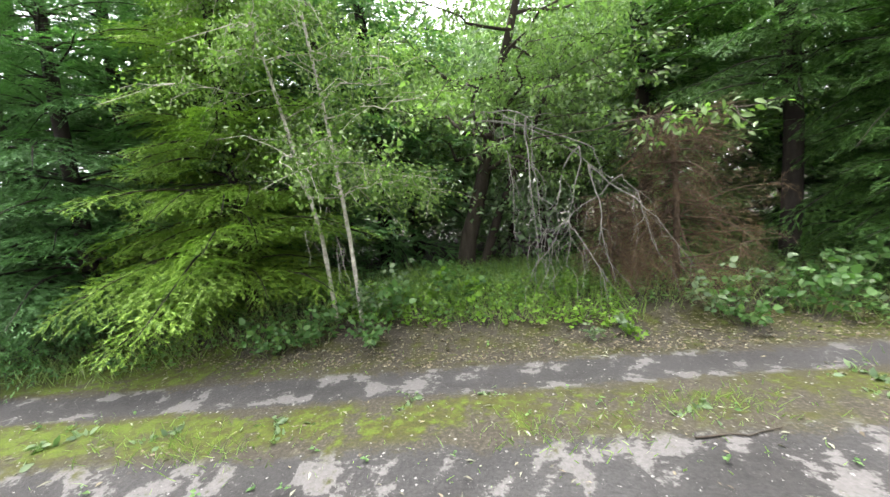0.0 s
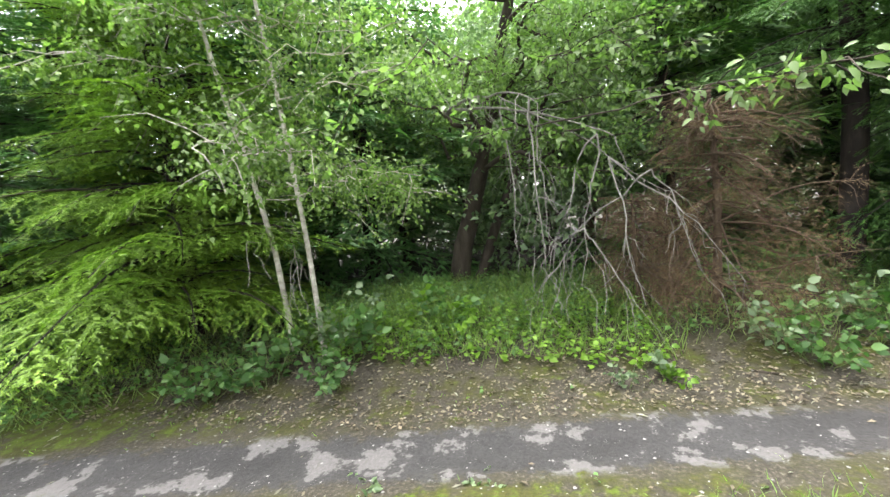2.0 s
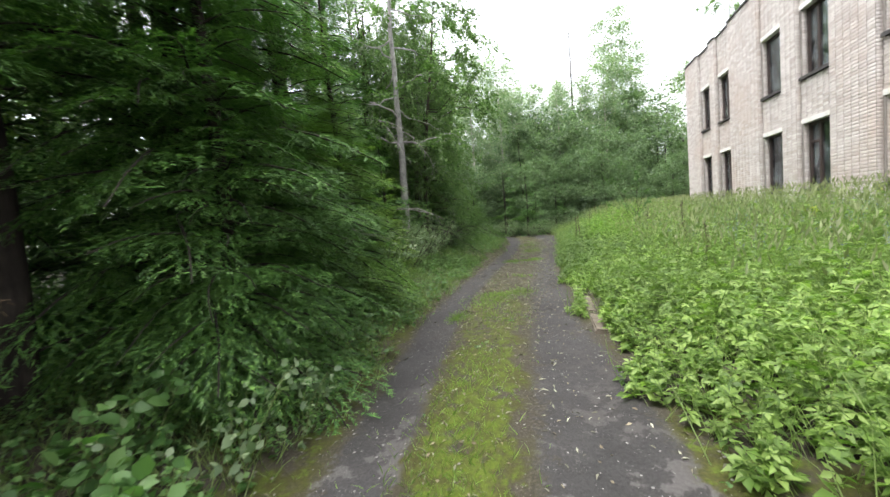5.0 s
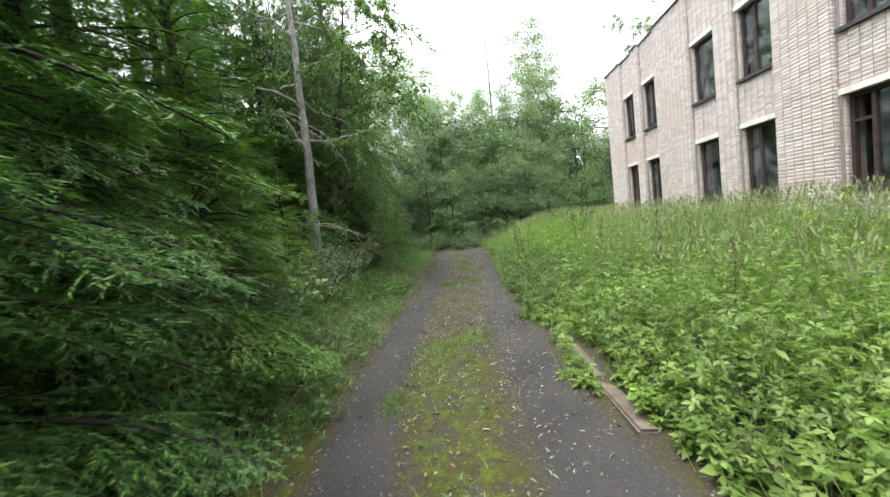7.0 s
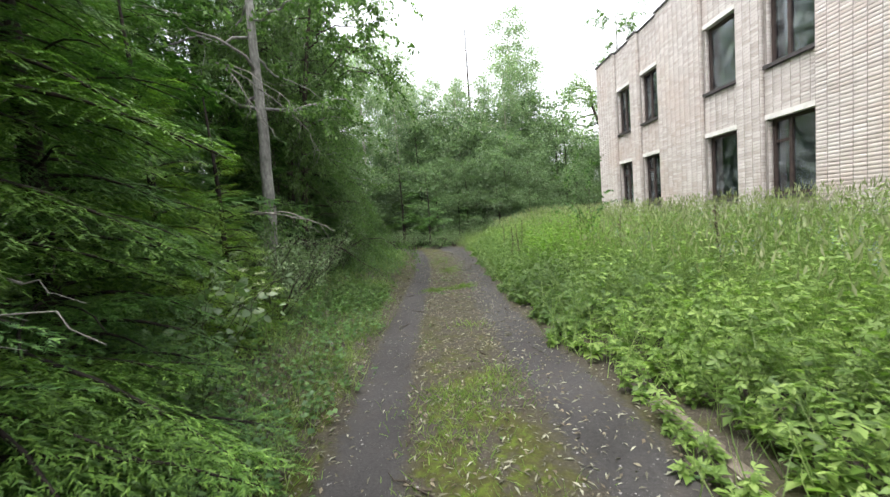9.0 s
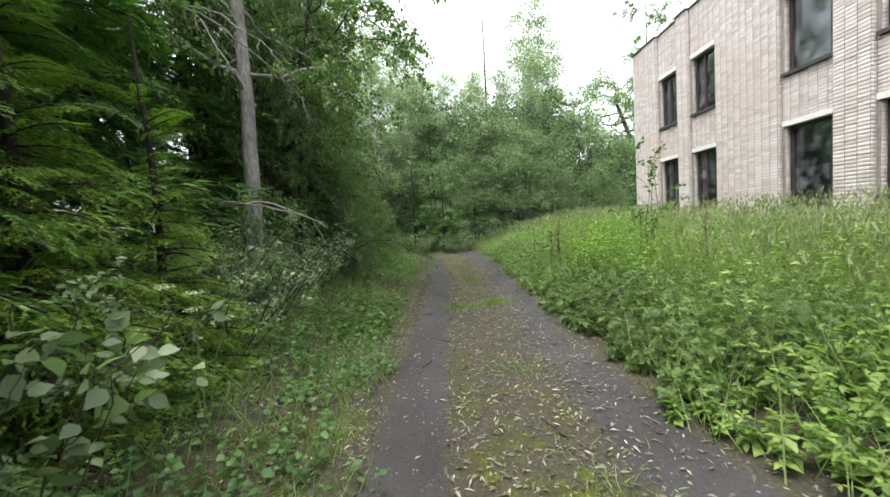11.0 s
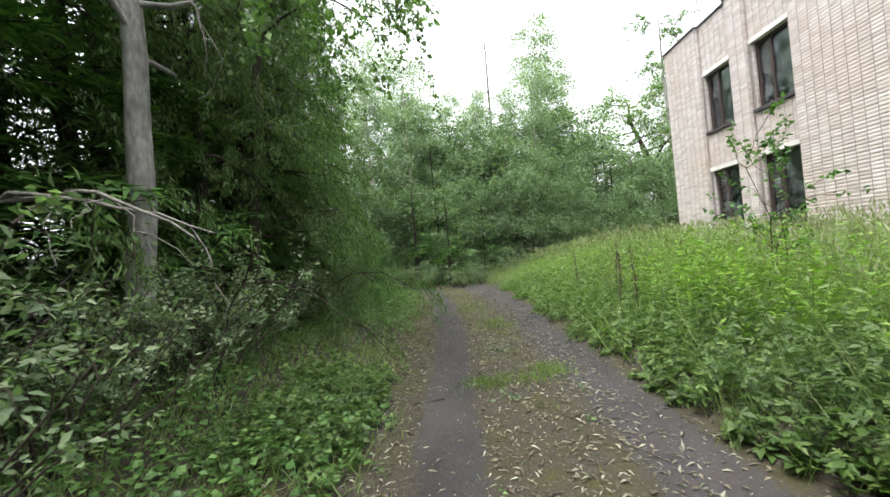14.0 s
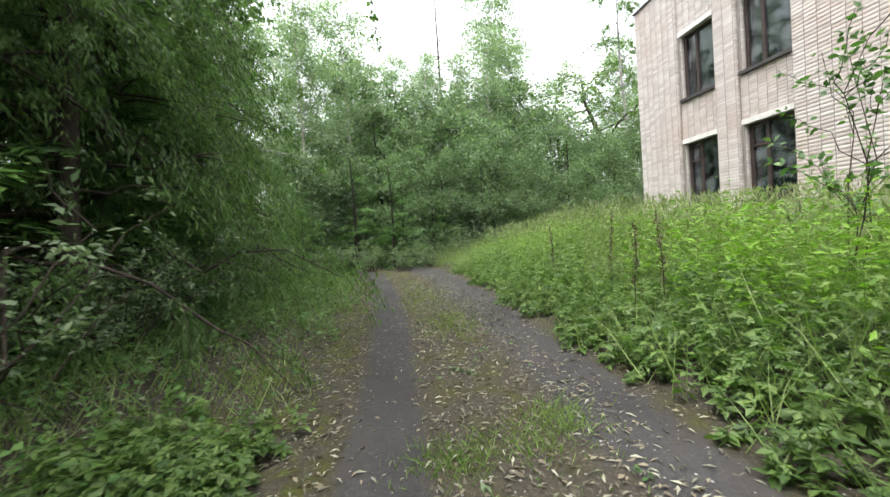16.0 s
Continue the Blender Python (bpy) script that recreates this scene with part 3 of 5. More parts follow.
copy_thing(first_kerb, pose(9.45, 3.29, -0.055, -3, -1, 3))


# ---- trees ----
def bough(rng, twigs=18, hang=0.3, spread=0.45, gap=0.012, needle=0.018, fat=1.0, sub=0.06, loose=0.25):
    """One conifer bough, a metre long along y: a flat fan of side twigs and shoots, all set with single needles."""
    ts = np.linspace(0, 1, 7)
    axis = np.stack([0.04 * np.sin(ts * 5 + rng.uniform(0, 6)), ts, 0.10 * np.sin(ts * 2.2) - hang * 0.75 * ts ** 2], -1)
    lines = [axis]
    u = np.linspace(0, 1, 5)
    for k in range(twigs):
        t = 0.12 + 0.86 * (k + rng.uniform(-0.3, 0.3)) / twigs
        base = np.array([np.interp(t, ts, axis[:, i]) for i in range(3)])
        side = 1 if k % 2 else -1
        ln = (spread * min(1.0, t / 0.3 + 0.3) * (1 - t) ** 0.8 + 0.09) * rng.uniform(0.7, 1.2)
        a = radians(rng.uniform(40, 62))
        drop = hang * rng.uniform(0.5, 1.6)
        twig = base + np.stack([side * ln * math.sin(a) * u, ln * math.cos(a) * u + 0.1 * ln * u ** 2, -drop * ln * u ** 1.6], -1)
        lines.append(twig)
        m = int(ln / sub)
        for q in range(m):
            v = 0.15 + 0.8 * (q + rng.uniform(0, 0.6)) / m
            b2 = np.array([np.interp(v, u, twig[:, i]) for i in range(3)])
            turn = a + (1 if q % 2 else -1) * radians(rng.uniform(38, 58))
            l2 = ln * 0.42 * (1.1 - 0.75 * v) * rng.uniform(0.7, 1.2) + 0.02
            lines.append(b2 + np.stack([side * l2 * math.sin(turn) * u, l2 * math.cos(turn) * u, -l2 * (0.15 + drop * 1.2) * u ** 1.4], -1))
    pos, along, size = [], [], []
    for line in lines:
        seg = np.linalg.norm(np.diff(line, axis=0), axis=1).sum()
        n = max(5, int(2 * seg / gap))
        w = (np.arange(n) + rng.uniform(0, 1, n)) / n
        v = w * (len(line) - 1)
        i = np.minimum(v.astype(int), len(line) - 2)
        f = (v - i)[:, None]
        d = unit(line[i + 1] - line[i])
        across = unit(np.cross(d, np.array([0, 0, 1.0]))) * np.where(np.arange(n) % 2, 1, -1)[:, None]
        pos.append(line[i] * (1 - f) + line[i + 1] * f)
        along.append(unit(d * 1.1 + across * rng.uniform(0.5, 1.0, (n, 1)) + rand_dirs(rng, n) * loose + np.array([0, 0, 0.12])))
        size.append(needle * rng.uniform(0.7, 1.25, n))
    pos, along, size = np.concatenate(pos), np.concatenate(along), np.concatenate(size)
    up = rand_dirs(rng, len(pos)) * 0.6 + np.array([0, 0, 1.0])
    return placed(NEEDLE_V, NEEDLE_F, pos, along, up, size, size * fat), [axis]


def conifer(name, label, rng_seed, tall, wide, needles, low=0.15, hang=0.3, level=0.33, per=6, top=None, tip=-4, **fan):
    """A spruce: trunk and a crown of whorled boughs; its foot at the origin."""
    rng = np.random.default_rng(rng_seed)
    tree = tagged(new(name), label, "tree")
    zs = np.linspace(0, tall, 12)
    V, F = tube(np.stack([0.04 * np.sin(zs), 0.03 * np.cos(zs * 1.3), zs - 0.1], -1), 0.0115 * tall * (1 - zs / tall) ** 0.8 + 0.012, 9)
    stems = [(V, F)]
    kinds = [bough(rng, hang=hang, **fan) for _ in range(6)]
    crown = []
    z = low
    while z < (top or tall) - 0.25:
        reach = wide * (1 - z / tall) ** 0.75 + 0.12
        n = max(4, int(per * (0.6 + 0.4 * reach / wide)))
        if z > 4.4:
            n = max(4, int(n * 0.7))
        a0 = rng.uniform(0, 6.28)
        for k in range(n):
            a = a0 + k * 6.283 / n + rng.uniform(-0.3, 0.3)
            if math.cos(a) > 0.3 and rng.uniform() < 0.9:
                continue
            ln = reach * rng.uniform(0.68, 1.15)
            (bv, bf), axis = kinds[rng.integers(6)]
            el = radians(np.interp(z / tall, [0, 0.5, 1], [tip, tip + 8, 40]) + rng.uniform(-12, 12))
            m = np.array(Matrix.Rotation(a, 3, "Z") @ Matrix.Rotation(el, 3, "X") @ Matrix.Rotation(radians(rng.uniform(-22, 22)), 3, "Y"))
            sc = np.array([ln * rng.uniform(0.8, 1.15), ln, ln])
            base = np.array([0, 0, z + rng.uniform(-0.12, 0.12)])
            crown.append(((bv * sc) @ m.T + base, bf))
            ax = (axis[0] * sc) @ m.T + base
            stems.append(tube(ax, np.linspace(0.016, 0.004, len(ax)) * (0.5 + ln * 0.5), 4))
        z += level * rng.uniform(0.75, 1.25) * (0.8 + 0.9 * z / tall)
    V, F = stems[0]
    link_mesh("trunk", V, F, M_BARK_SPRUCE, tree, "dark scaly trunk", True)
    V, F = join(stems[1:])
    tagged(link_mesh("branchwork", V, F, M_BARK_SPRUCE, tree, "bare inner boughs", True), kind="stuff")
    V, F = join(crown)
    link_mesh("crown", V, F, needles, tree)
    return tree


def limb(rng, start, way, ln, bend, wiggle, n=8):
    ts = np.linspace(0, 1, n)
    way = unit(np.asarray(way, float))
    p = np.asarray(start, float) + ln * ts[:, None] * way
    p[:, 2] += bend * ln * ts ** 2
    w = np.cumsum(rng.normal(size=(n, 3)) * wiggle * ln / n, axis=0)
    return p + w - w[0]


def leaves_on(rng, lines, count, size, jitter, droop, template=(LEAF_V, LEAF_F), flat=0.6, start=0.15, narrow=1.0):
    """Leaves set along many twigs."""
    L = np.stack(lines)
    k = rng.integers(0, len(L), count)
    u = rng.uniform(start, 1.0, count) * (L.shape[1] - 1)
    i = np.minimum(u.astype(int), L.shape[1] - 2)
    f = (u - i)[:, None]
    p = L[k, i] * (1 - f) + L[k, i + 1] * f + rng.normal(size=(count, 3)) * jitter
    d = unit(L[k, i + 1] - L[k, i]) * 0.5 + rand_dirs(rng, count, flat) + np.array([0, 0, -droop])
    up = rand_dirs(rng, count, 0.5) + np.array([0, 0, 0.9])
    s = size * rng.uniform(0.6, 1.25, count)
    return placed(template[0], template[1], p, d, up, s, s * narrow)


def broadleaf(name, label, seed, path, radius, limbs, leaf, bark, leaves, leaf_size, first=0.3, reach=2.0, rise=0.5, bend=-0.2, twigs=7,
              twig_len=0.7, twig_drop=0.2, droop=0.3, jitter=0.05, template=(LEAF_V, LEAF_F), narrow=1.0, category="tree"):
    """A tree or shrub: a trunk along path, limbs, twigs and single leaves."""
    rng = np.random.default_rng(seed)
    tree = tagged(new(name), label, category)
    P = np.asarray(path, float)
    t = np.linspace(0, 1, len(P))
    tt = np.linspace(0, 1, 14)
    P = np.stack([np.interp(tt, t, P[:, i]) for i in range(3)], -1)
    wob = np.cumsum(rng.normal(size=P.shape) * radius * 0.18, axis=0)
    P = P + (wob - wob[0]) * (tt[:, None] > 0.05)
    wood = [tube(P, radius * (1 - tt) ** 0.8 + 0.008, 9)]
    ends = []
    total = np.linalg.norm(P[-1] - P[0])
    for k in range(limbs):
        s = first + (1 - first) * (k + rng.uniform(0, 0.8)) / limbs
        b = np.array([np.interp(s, tt, P[:, i]) for i in range(3)])
        a = k * 2.4 + rng.uniform(-0.5, 0.5)
        ln = reach * (1.05 - 0.65 * (s - first) / (1 - first + 1e-6)) * rng.uniform(0.7, 1.2)
        line = limb(rng, b, (math.cos(a), math.sin(a), rise * rng.uniform(0.6, 1.4)), ln, bend, 0.35)
        wood.append(tube(line, np.linspace(max(radius * 0.35 * (1 - s * 0.6), 0.008), 0.004, len(line)), 5))
        for q in range(twigs):
            u = 0.25 + 0.75 * (q + rng.uniform(0, 1)) / twigs
            c = np.array([np.interp(u, np.linspace(0, 1, len(line)), line[:, i]) for i in range(3)])
            d = rand_dirs(rng, 1, 0.5)[0] + unit(line[-1] - line[0]) * 0.6 + np.array([0, 0, 0.15])
            tw = limb(rng, c, d, twig_len * rng.uniform(0.6, 1.3), -twig_drop, 0.4, 4)
            ends.append(tw)
            wood.append(tube(tw, np.linspace(0.006, 0.002, 4), 3))
    V, F = wood[0]
    link_mesh("trunk", V, F, bark, tree, "", True)
    V, F = join(wood[1:])
    tagged(link_mesh("branchwork", V, F, bark, tree, "", True), kind="stuff")
    V, F = leaves_on(rng, ends, leaves, leaf_size, jitter, droop, template, narrow=narrow)
    link_mesh("crown", V, F, leaf, tree)
    return tree


def at(ob, x, y, turn=0.0, size=1.0, sink=0.03):
    z = float(height(x, y)) - sink
    ob.matrix_basis = pose(x, y, z, 0, 0, turn) @ Matrix.Scale(size, 4)
    return ob


def again(ob, x, y, turn=0.0, size=1.0, sink=0.03, lean=0.0, label=""):
    z = float(height(x, y)) - sink
    c = copy_thing(ob, pose(x, y, z, lean, 0, turn))
    c.scale = (size, size, size)
    if label:
        c["label"] = label
    return c


light_spruce = at(conifer("spruce", "light green spruce with low drooping boughs by the road", 11, 7.0, 1.95, M_SPRUCE_LIGHT, 0.42, 0.36, 0.30, 12, 5.6, 1, spread=0.40, twigs=26, gap=0.0125, needle=0.022, fat=1.25, sub=0.05), -2.75, 6.0, 0)
blue_spruce = at(conifer("spruce", "blue-green spruce with layered boughs reaching the ground", 12, 9.0, 1.9, M_SPRUCE_BLUE, 0.25, 0.26, 0.36, 12, 7.2, twigs=18, spread=0.55, gap=0.018, needle=0.030, fat=1.2), -4.9, 5.6, 0)
dark_spruce = at(conifer("spruce", "tall dark green spruce with dense boughs to the ground", 13, 11.0, 1.9, M_SPRUCE, 0.2, 0.34, 0.36, 13, 6.8, twigs=28, spread=0.36, gap=0.0115, needle=0.021, fat=1.25, sub=0.05), 6.25, 7.25, 0)
dark_two = at(conifer("spruce", "dark spruce with a bare shaded lower trunk", 14, 11.0, 1.9, M_SPRUCE, 2.5, 0.30, 0.40, 12, 7.0, twigs=24, spread=0.38, gap=0.014, needle=0.024, fat=1.25, sub=0.05), 4.85, 7.55, 0)
young_dark = at(conifer("spruce", "young dark spruce leaning out beside the track", 18, 5.6, 1.05, M_SPRUCE, 0.12, 0.32, 0.24, 10, 4.4, twigs=16, spread=0.5, gap=0.016, needle=0.031, fat=1.15, sub=0.07), 5.8, 6.45, 12, 1.04)
again(young_dark, 7.55, 7.05, -20, 1)
again(young_dark, 9.25, 7.25, 15, 1)
fresh_spruce = at(conifer("spruce", "fresh green spruce with dense drooping boughs", 21, 8.5, 1.8, M_SPRUCE_FRESH, 0.25, 0.36, 0.36, 12, 6.0, -5, spread=0.36, twigs=28, gap=0.0125, needle=0.021, fat=1.25, sub=0.05), 8.6, 7.75)
again(fresh_spruce, 11.0, 8.75, 20, 0.9)
again(dark_spruce, 19.1, 8.75, 5, 0.72, label="dark spruce with boughs to the ground behind the willow")
young_light = at(conifer("spruce", "small light green spruce among the verge bushes", 19, 4.2, 0.95, M_SPRUCE_LIGHT, 0.12, 0.32, 0.24, 10, 3.4, twigs=16, spread=0.5, gap=0.016, needle=0.031, fat=1.15, sub=0.07), 12.15, 7.75, 10, 0.75)
again(young_light, 11.2, 7.95, -20, 0.95)
for sx, sy, st, ss in ((11.9, 9.2, 10, 0.95),):
    again(dark_two, sx, sy, st, ss)
far_spruce = at(conifer("spruce", "shaded spruce standing deeper in the wood", 16, 10.0, 2.0, M_SPRUCE, 0.6, 0.30, 0.58, 8, 8.6, twigs=12, spread=0.55, gap=0.06, needle=0.10, fat=1.25, sub=0.14), 6.0, 9.7, 0)
for sx, sy, st, ss in ((13.9, 11.4, -15, 1.3), (15.6, 12.8, 20, 1.4), (10.9, 12.6, 0, 1.4), (7.4, 9.0, -10, 1.0), (3.4, 9.2, 20, 1.1), (9.9, 10.6, 10, 1.1), (12.7, 9.7, -20, 1.0), (12.0, 11.8, 30, 1.2), (14.6, 10.4, 15, 1.15), (16.9, 11.6, -25, 1.2), (19.0, 11.6, 5, 1.15), (21.6, 11.8, -10, 1.1), (18.0, 10.6, 40, 0.95), (20.2, 10.9, -35, 1.0), (16.2, 9.9, 12, 0.95), (23.5, 12.0, 20, 1.1), (4.9, 10.6, -30, 1.2), (8.3, 10.8, 25, 1.2)):
    again(far_spruce, sx, sy, st, ss)
far_blue = at(conifer("spruce", "blue-green spruce behind the front trees", 17, 10.0, 2.0, M_SPRUCE_BLUE, 0.6, 0.30, 0.58, 8, 8.6, twigs=12, spread=0.55, gap=0.06, needle=0.10, fat=1.25, sub=0.14), -7.3, 6.5, 0)
for sx, sy, st, ss in ((-6.1, 7.6, 15, 1.15), (-3.7, 7.7, -15, 1.15), (-1.9, 9.6, 25, 1.3), (-5.2, 8.6, 20, 1.2), (-2.6, 8.6, -30, 1.05), (-9.3, 8.4, 10, 1.1), (-6.9, 9.6, -15, 1.35), (-4.2, 11.2, 30, 1.35), (-8.8, 10.8, 0, 1.55), (-10.5, 7.4, 20, 1.2), (-8.2, 7.4, -25, 1.0), (-11.5, 9.8, 5, 1.5)):
    again(far_blue, sx, sy, st, ss)
small_spruce = at(conifer("young_spruce", "young dark green spruce among bushes at the bend", 15, 4.2, 1.5, M_SPRUCE, 0.1, 0.25, 0.36, 8, twigs=12, spread=0.5, gap=0.05, needle=0.085, fat=1.1, sub=0.14), 29.8, 5.6, 0)
for sx, sy, st, ss in ((31.0, 7.2, 25, 1.15), (30.0, 9.2, -30, 0.9), (32.0, 3.8, 10, 0.85), (33.5, -3.5, 30, 1.2), (34.6, 2.0, 60, 1.5), (35.2, -0.8, 15, 1.4), (34.2, 6.2, -40, 1.7), (37.2, -4.6, 0, 1.9), (17.4, 9.9, 20, 1.3), (20.5, 9.8, -27, 1.1)):
    again(small_spruce, sx, sy, st, ss)


# dead brown spruce
def dead_spruce():
    rng = np.random.default_rng(31)
    tree = tagged(new("dead_spruce"), "dead spruce with rusty brown needles sagging to the litter", "tree")
    kinds = [bough(rng, 18, 0.4, 0.42, 0.026, 0.03, 0.5, 0.06, 0.9) for _ in range(4)]
    stems = [tube([(0, 0, -0.1), (0.05, 0.03, 1.2), (0.02, 0.1, 2.3)], [0.05, 0.04, 0.02], 8)]
    crown = []
    for k in range(72):
        z = rng.uniform(0.25, 2.3)
        if 1.15 < z < 1.35:
            z -= 0.3
        a = rng.uniform(0, 6.283)
        ln = np.interp(z, [0.3, 0.9, 1.3, 1.9, 2.4], [1.25, 1.3, 0.6, 0.95, 0.55]) * rng.uniform(0.75, 1.1)
        (bv, bf), axis = kinds[rng.integers(4)]
        m = np.array(Matrix.Rotation(a, 3, "Z") @ Matrix.Rotation(radians(rng.uniform(-38, 22)), 3, "X") @ Matrix.Rotation(radians(rng.uniform(-80, 80)), 3, "Y"))
        base = np.array([0, 0, z])
        sv = (bv * ln) @ m.T + base
        sv[:, 2] = np.maximum(sv[:, 2], 0.02 + rng.uniform(0, 0.05))
        crown.append((sv, bf))
        ax = (axis[0] * ln) @ m.T + base
        ax[:, 2] = np.maximum(ax[:, 2], 0.03)
        stems.append(tube(ax, np.linspace(0.012, 0.003, len(ax)), 4))
        for q in range(9):
            u = rng.uniform(0.2, 0.95)
            b = ax[int(u * 6)]
            d = rand_dirs(rng, 1, 0.4)[0] + np.array([math.cos(a + 1.57), math.sin(a + 1.57), -0.5]) * 0.6
            tw = limb(rng, b, d, rng.uniform(0.2, 0.5), -0.3, 0.4, 5)
            tw[:, 2] = np.maximum(tw[:, 2], 0.02)
            stems.append(tube(tw, np.linspace(0.004, 0.0015, 5), 3))
    V, F = join(stems)
    link_mesh("trunk", V, F, bark_mat("rusty_twig_bark", (0.040, 0.028, 0.019), (0.11, 0.08, 0.055)), tree, "", True)
    V, F = join(crown)
    link_mesh("crown", V, F, M_DEADNEEDLE, tree)
    return tree


brown = at(dead_spruce(), 3.0, 6.6, 0, 0.98)
again(brown, 2.2, 6.4, 140, 0.55, label="low brush of dead brown spruce twigs")

# birches with thin pale trunks
birch = at(broadleaf("birch", "thin leaning birch with a pale trunk beside the road", 41, [(0, 0, -0.1), (-0.05, -0.05, 1.2), (-0.35, -0.1, 2.6), (-0.75, 0.0, 4.2), (-1.0, 0.1, 6.0)], 0.023, 20,
                     M_BIRCHLEAF, M_BIRCH, 14000, 0.048, 0.30, 1.6, 0.25, -0.25, 9, 0.55, 0.35, 0.6, 0.09), -1.3, 5.68)
at(broadleaf("birch", "slim straight birch with small pale leaves", 42, [(0, 0, -0.1), (-0.05, 0, 1.2), (-0.2, 0.05, 2.6), (-0.45, 0.1, 4.4), (-0.6, 0.2, 6.4)], 0.021, 20,
             M_BIRCHLEAF, M_BIRCH, 14000, 0.048, 0.30, 1.6, 0.25, -0.25, 9, 0.55, 0.35, 0.6, 0.09), -0.93, 5.6)

# the crooked goat willow behind the grass, and its neighbours
willow = at(broadleaf("goat_willow", "crooked old goat willow with a dark split trunk", 43, [(0, 0, -0.1), (0.2, 0, 0.9), (0.55, -0.2, 1.9), (0.9, -0.5, 2.8), (1.3, -0.9, 4.2), (1.5, -1.2, 5.5)], 0.17, 20,
                      M_GOAT, M_BARK, 18000, 0.066, 0.36, 3.0, 0.3, -0.18, 9, 0.7, 0.3, 0.4, 0.1, narrow=0.8), 0.0, 8.5)
again(willow, -1.6, 11.2, 130, 1.05)
again(willow, -4.2, 12.5, 220, 1.1)
again(willow, 2.3, 11.0, 40, 1.1)
again(willow, 5.0, 13.0, 300, 1.15)
again(willow, 37.3, -9.4, 60, 2.1, label="tall dark leafy willow beside the far end of the building")
at(broadleaf("willow_sapling", "forked grey willow stem leaning from the old trunk", 44, [(0, 0, -0.1), (0.4, 0, 0.9), (0.75, -0.1, 1.6), (1.3, -0.3, 2.6), (1.8, -0.8, 3.6)], 0.09, 12,
             M_GOAT, M_BARK, 8000, 0.066, 0.5, 2.0, 0.2, -0.2, 8, 0.6, 0.3, 0.4, 0.1, narrow=0.8), 0.25, 8.6)


def leafy_branch():
    rng = np.random.default_rng(45)
    tree = tagged(new("willow_branch"), "overhanging willow branch with broad pale leaves", "branch")
    main = limb(rng, (0, 0, 0), (1.55, -1.75, -0.05), 2.3, 0.0, 0.10, 10)
    wood, ends = [tube(main, np.linspace(0.010, 0.003, 10), 5)], [main[6:]]
    for k in range(12):
        b = main[rng.integers(6, 10)]
        tw = limb(rng, b, unit(main[-1] - main[0]) + rand_dirs(rng, 1, 0.6)[0] * 0.8, rng.uniform(0.18, 0.4), -0.15, 0.3, 4)
        ends.append(tw)
        wood.append(tube(tw, np.linspace(0.006, 0.002, 4), 4))
    V, F = join(wood)
    link_mesh("stem", V, F, M_BARK, tree, "", True)
    V, F = leaves_on(rng, ends, 130, 0.078, 0.03, 0.5, (WIDE_V, WIDE_F), narrow=0.5)
    link_mesh("foliage", V, F, M_GOAT, tree)
    return tree


lb = leafy_branch()
lb.matrix_basis = pose(1.2, 6.34, 2.24)
for bx, by, bz, lift, turn in ((0.8, 8.0, 2.75, 4, 0), (0.6, 8.2, 2.3, 0, -16), (1.0, 7.9, 3.1, 8, -30), (0.9, 7.95, 2.95, -4, 12), (0.5, 8.25, 2.1, 6, -6), (0.95, 7.9, 3.0, 2, -14), (0.7, 8.1, 2.5, 6, -38), (1.05, 7.85, 3.2, -6, 4)):
    copy_thing(lb, pose(bx, by, bz, lift, 0, turn))


def dead_limb(seed, start, ends, thick, sprays, name="dead_limb", label="bare pale dead branches hanging to the ground"):
    rng = np.random.default_rng(seed)
    tree = tagged(new(name), label, "branch")
    tree.location = start
    for e in ends:
        e = np.asarray(e) - np.asarray(start)
        ts = np.linspace(0, 1, 10)
        line = ts[:, None] * e
        line[:, 2] += 0.07 * np.linalg.norm(e[:2]) * np.sin(ts * math.pi)
        w = np.cumsum(rng.normal(size=(10, 3)) * 0.028, axis=0)
        line = line + (w - w[0]) * (1 - ts[:, None] * 0.5)
        V, F = tube(line, np.linspace(thick, thick * 0.3, 10), 6)
        piece = link_mesh("bough", V, F, M_DEADWOOD, tree, "", True)
        for k in range(sprays):
            b = line[rng.integers(3, 10)]
            d = unit(e) + rand_dirs(rng, 1, 0.6)[0] * 0.9 + np.array([0, 0, -0.7])
            tw = limb(rng, b, d, rng.uniform(0.2, 0.6), -0.25, 0.5, 6)
            V, F = tube(tw, np.linspace(thick * 0.35, 0.002, 6), 4)
            link_mesh("twig", V, F, M_DEADWOOD, piece, "", True)
    return tree


for seed, start, ends, thick, sprays in (
        (51, (1.82, 6.15, 2.08), [(1.6, 5.9, 0.68), (1.33, 6.0, 0.86)], 0.010, 6),
        (52, (1.92, 6.2, 1.85), [(2.91, 5.95, 0.62), (2.17, 5.9, 0.42)], 0.010, 6),
        (58, (1.22, 6.3, 2.52), [(1.3, 6.0, 0.76), (1.24, 6.2, 1.2)], 0.011, 8),
        (59, (1.63, 6.0, 1.2), [(1.89, 5.8, 0.5), (1.2, 5.95, 0.6)], 0.009, 7),
        (60, (0.95, 6.45, 2.6), [(0.95, 6.1, 1.0), (2.4, 6.3, 1.5)], 0.010, 8),
        (63, (2.3, 6.2, 1.7), [(2.5, 5.9, 0.75), (1.5, 6.0, 1.0)], 0.008, 7)):
    dead_limb(seed, start, ends, thick, sprays)
dead_limb(53, (0.2, 7.4, 2.75), [(1.22, 6.3, 2.5), (1.9, 6.2, 2.05)], 0.022, 8, label="bare grey willow limbs arching between the trees")
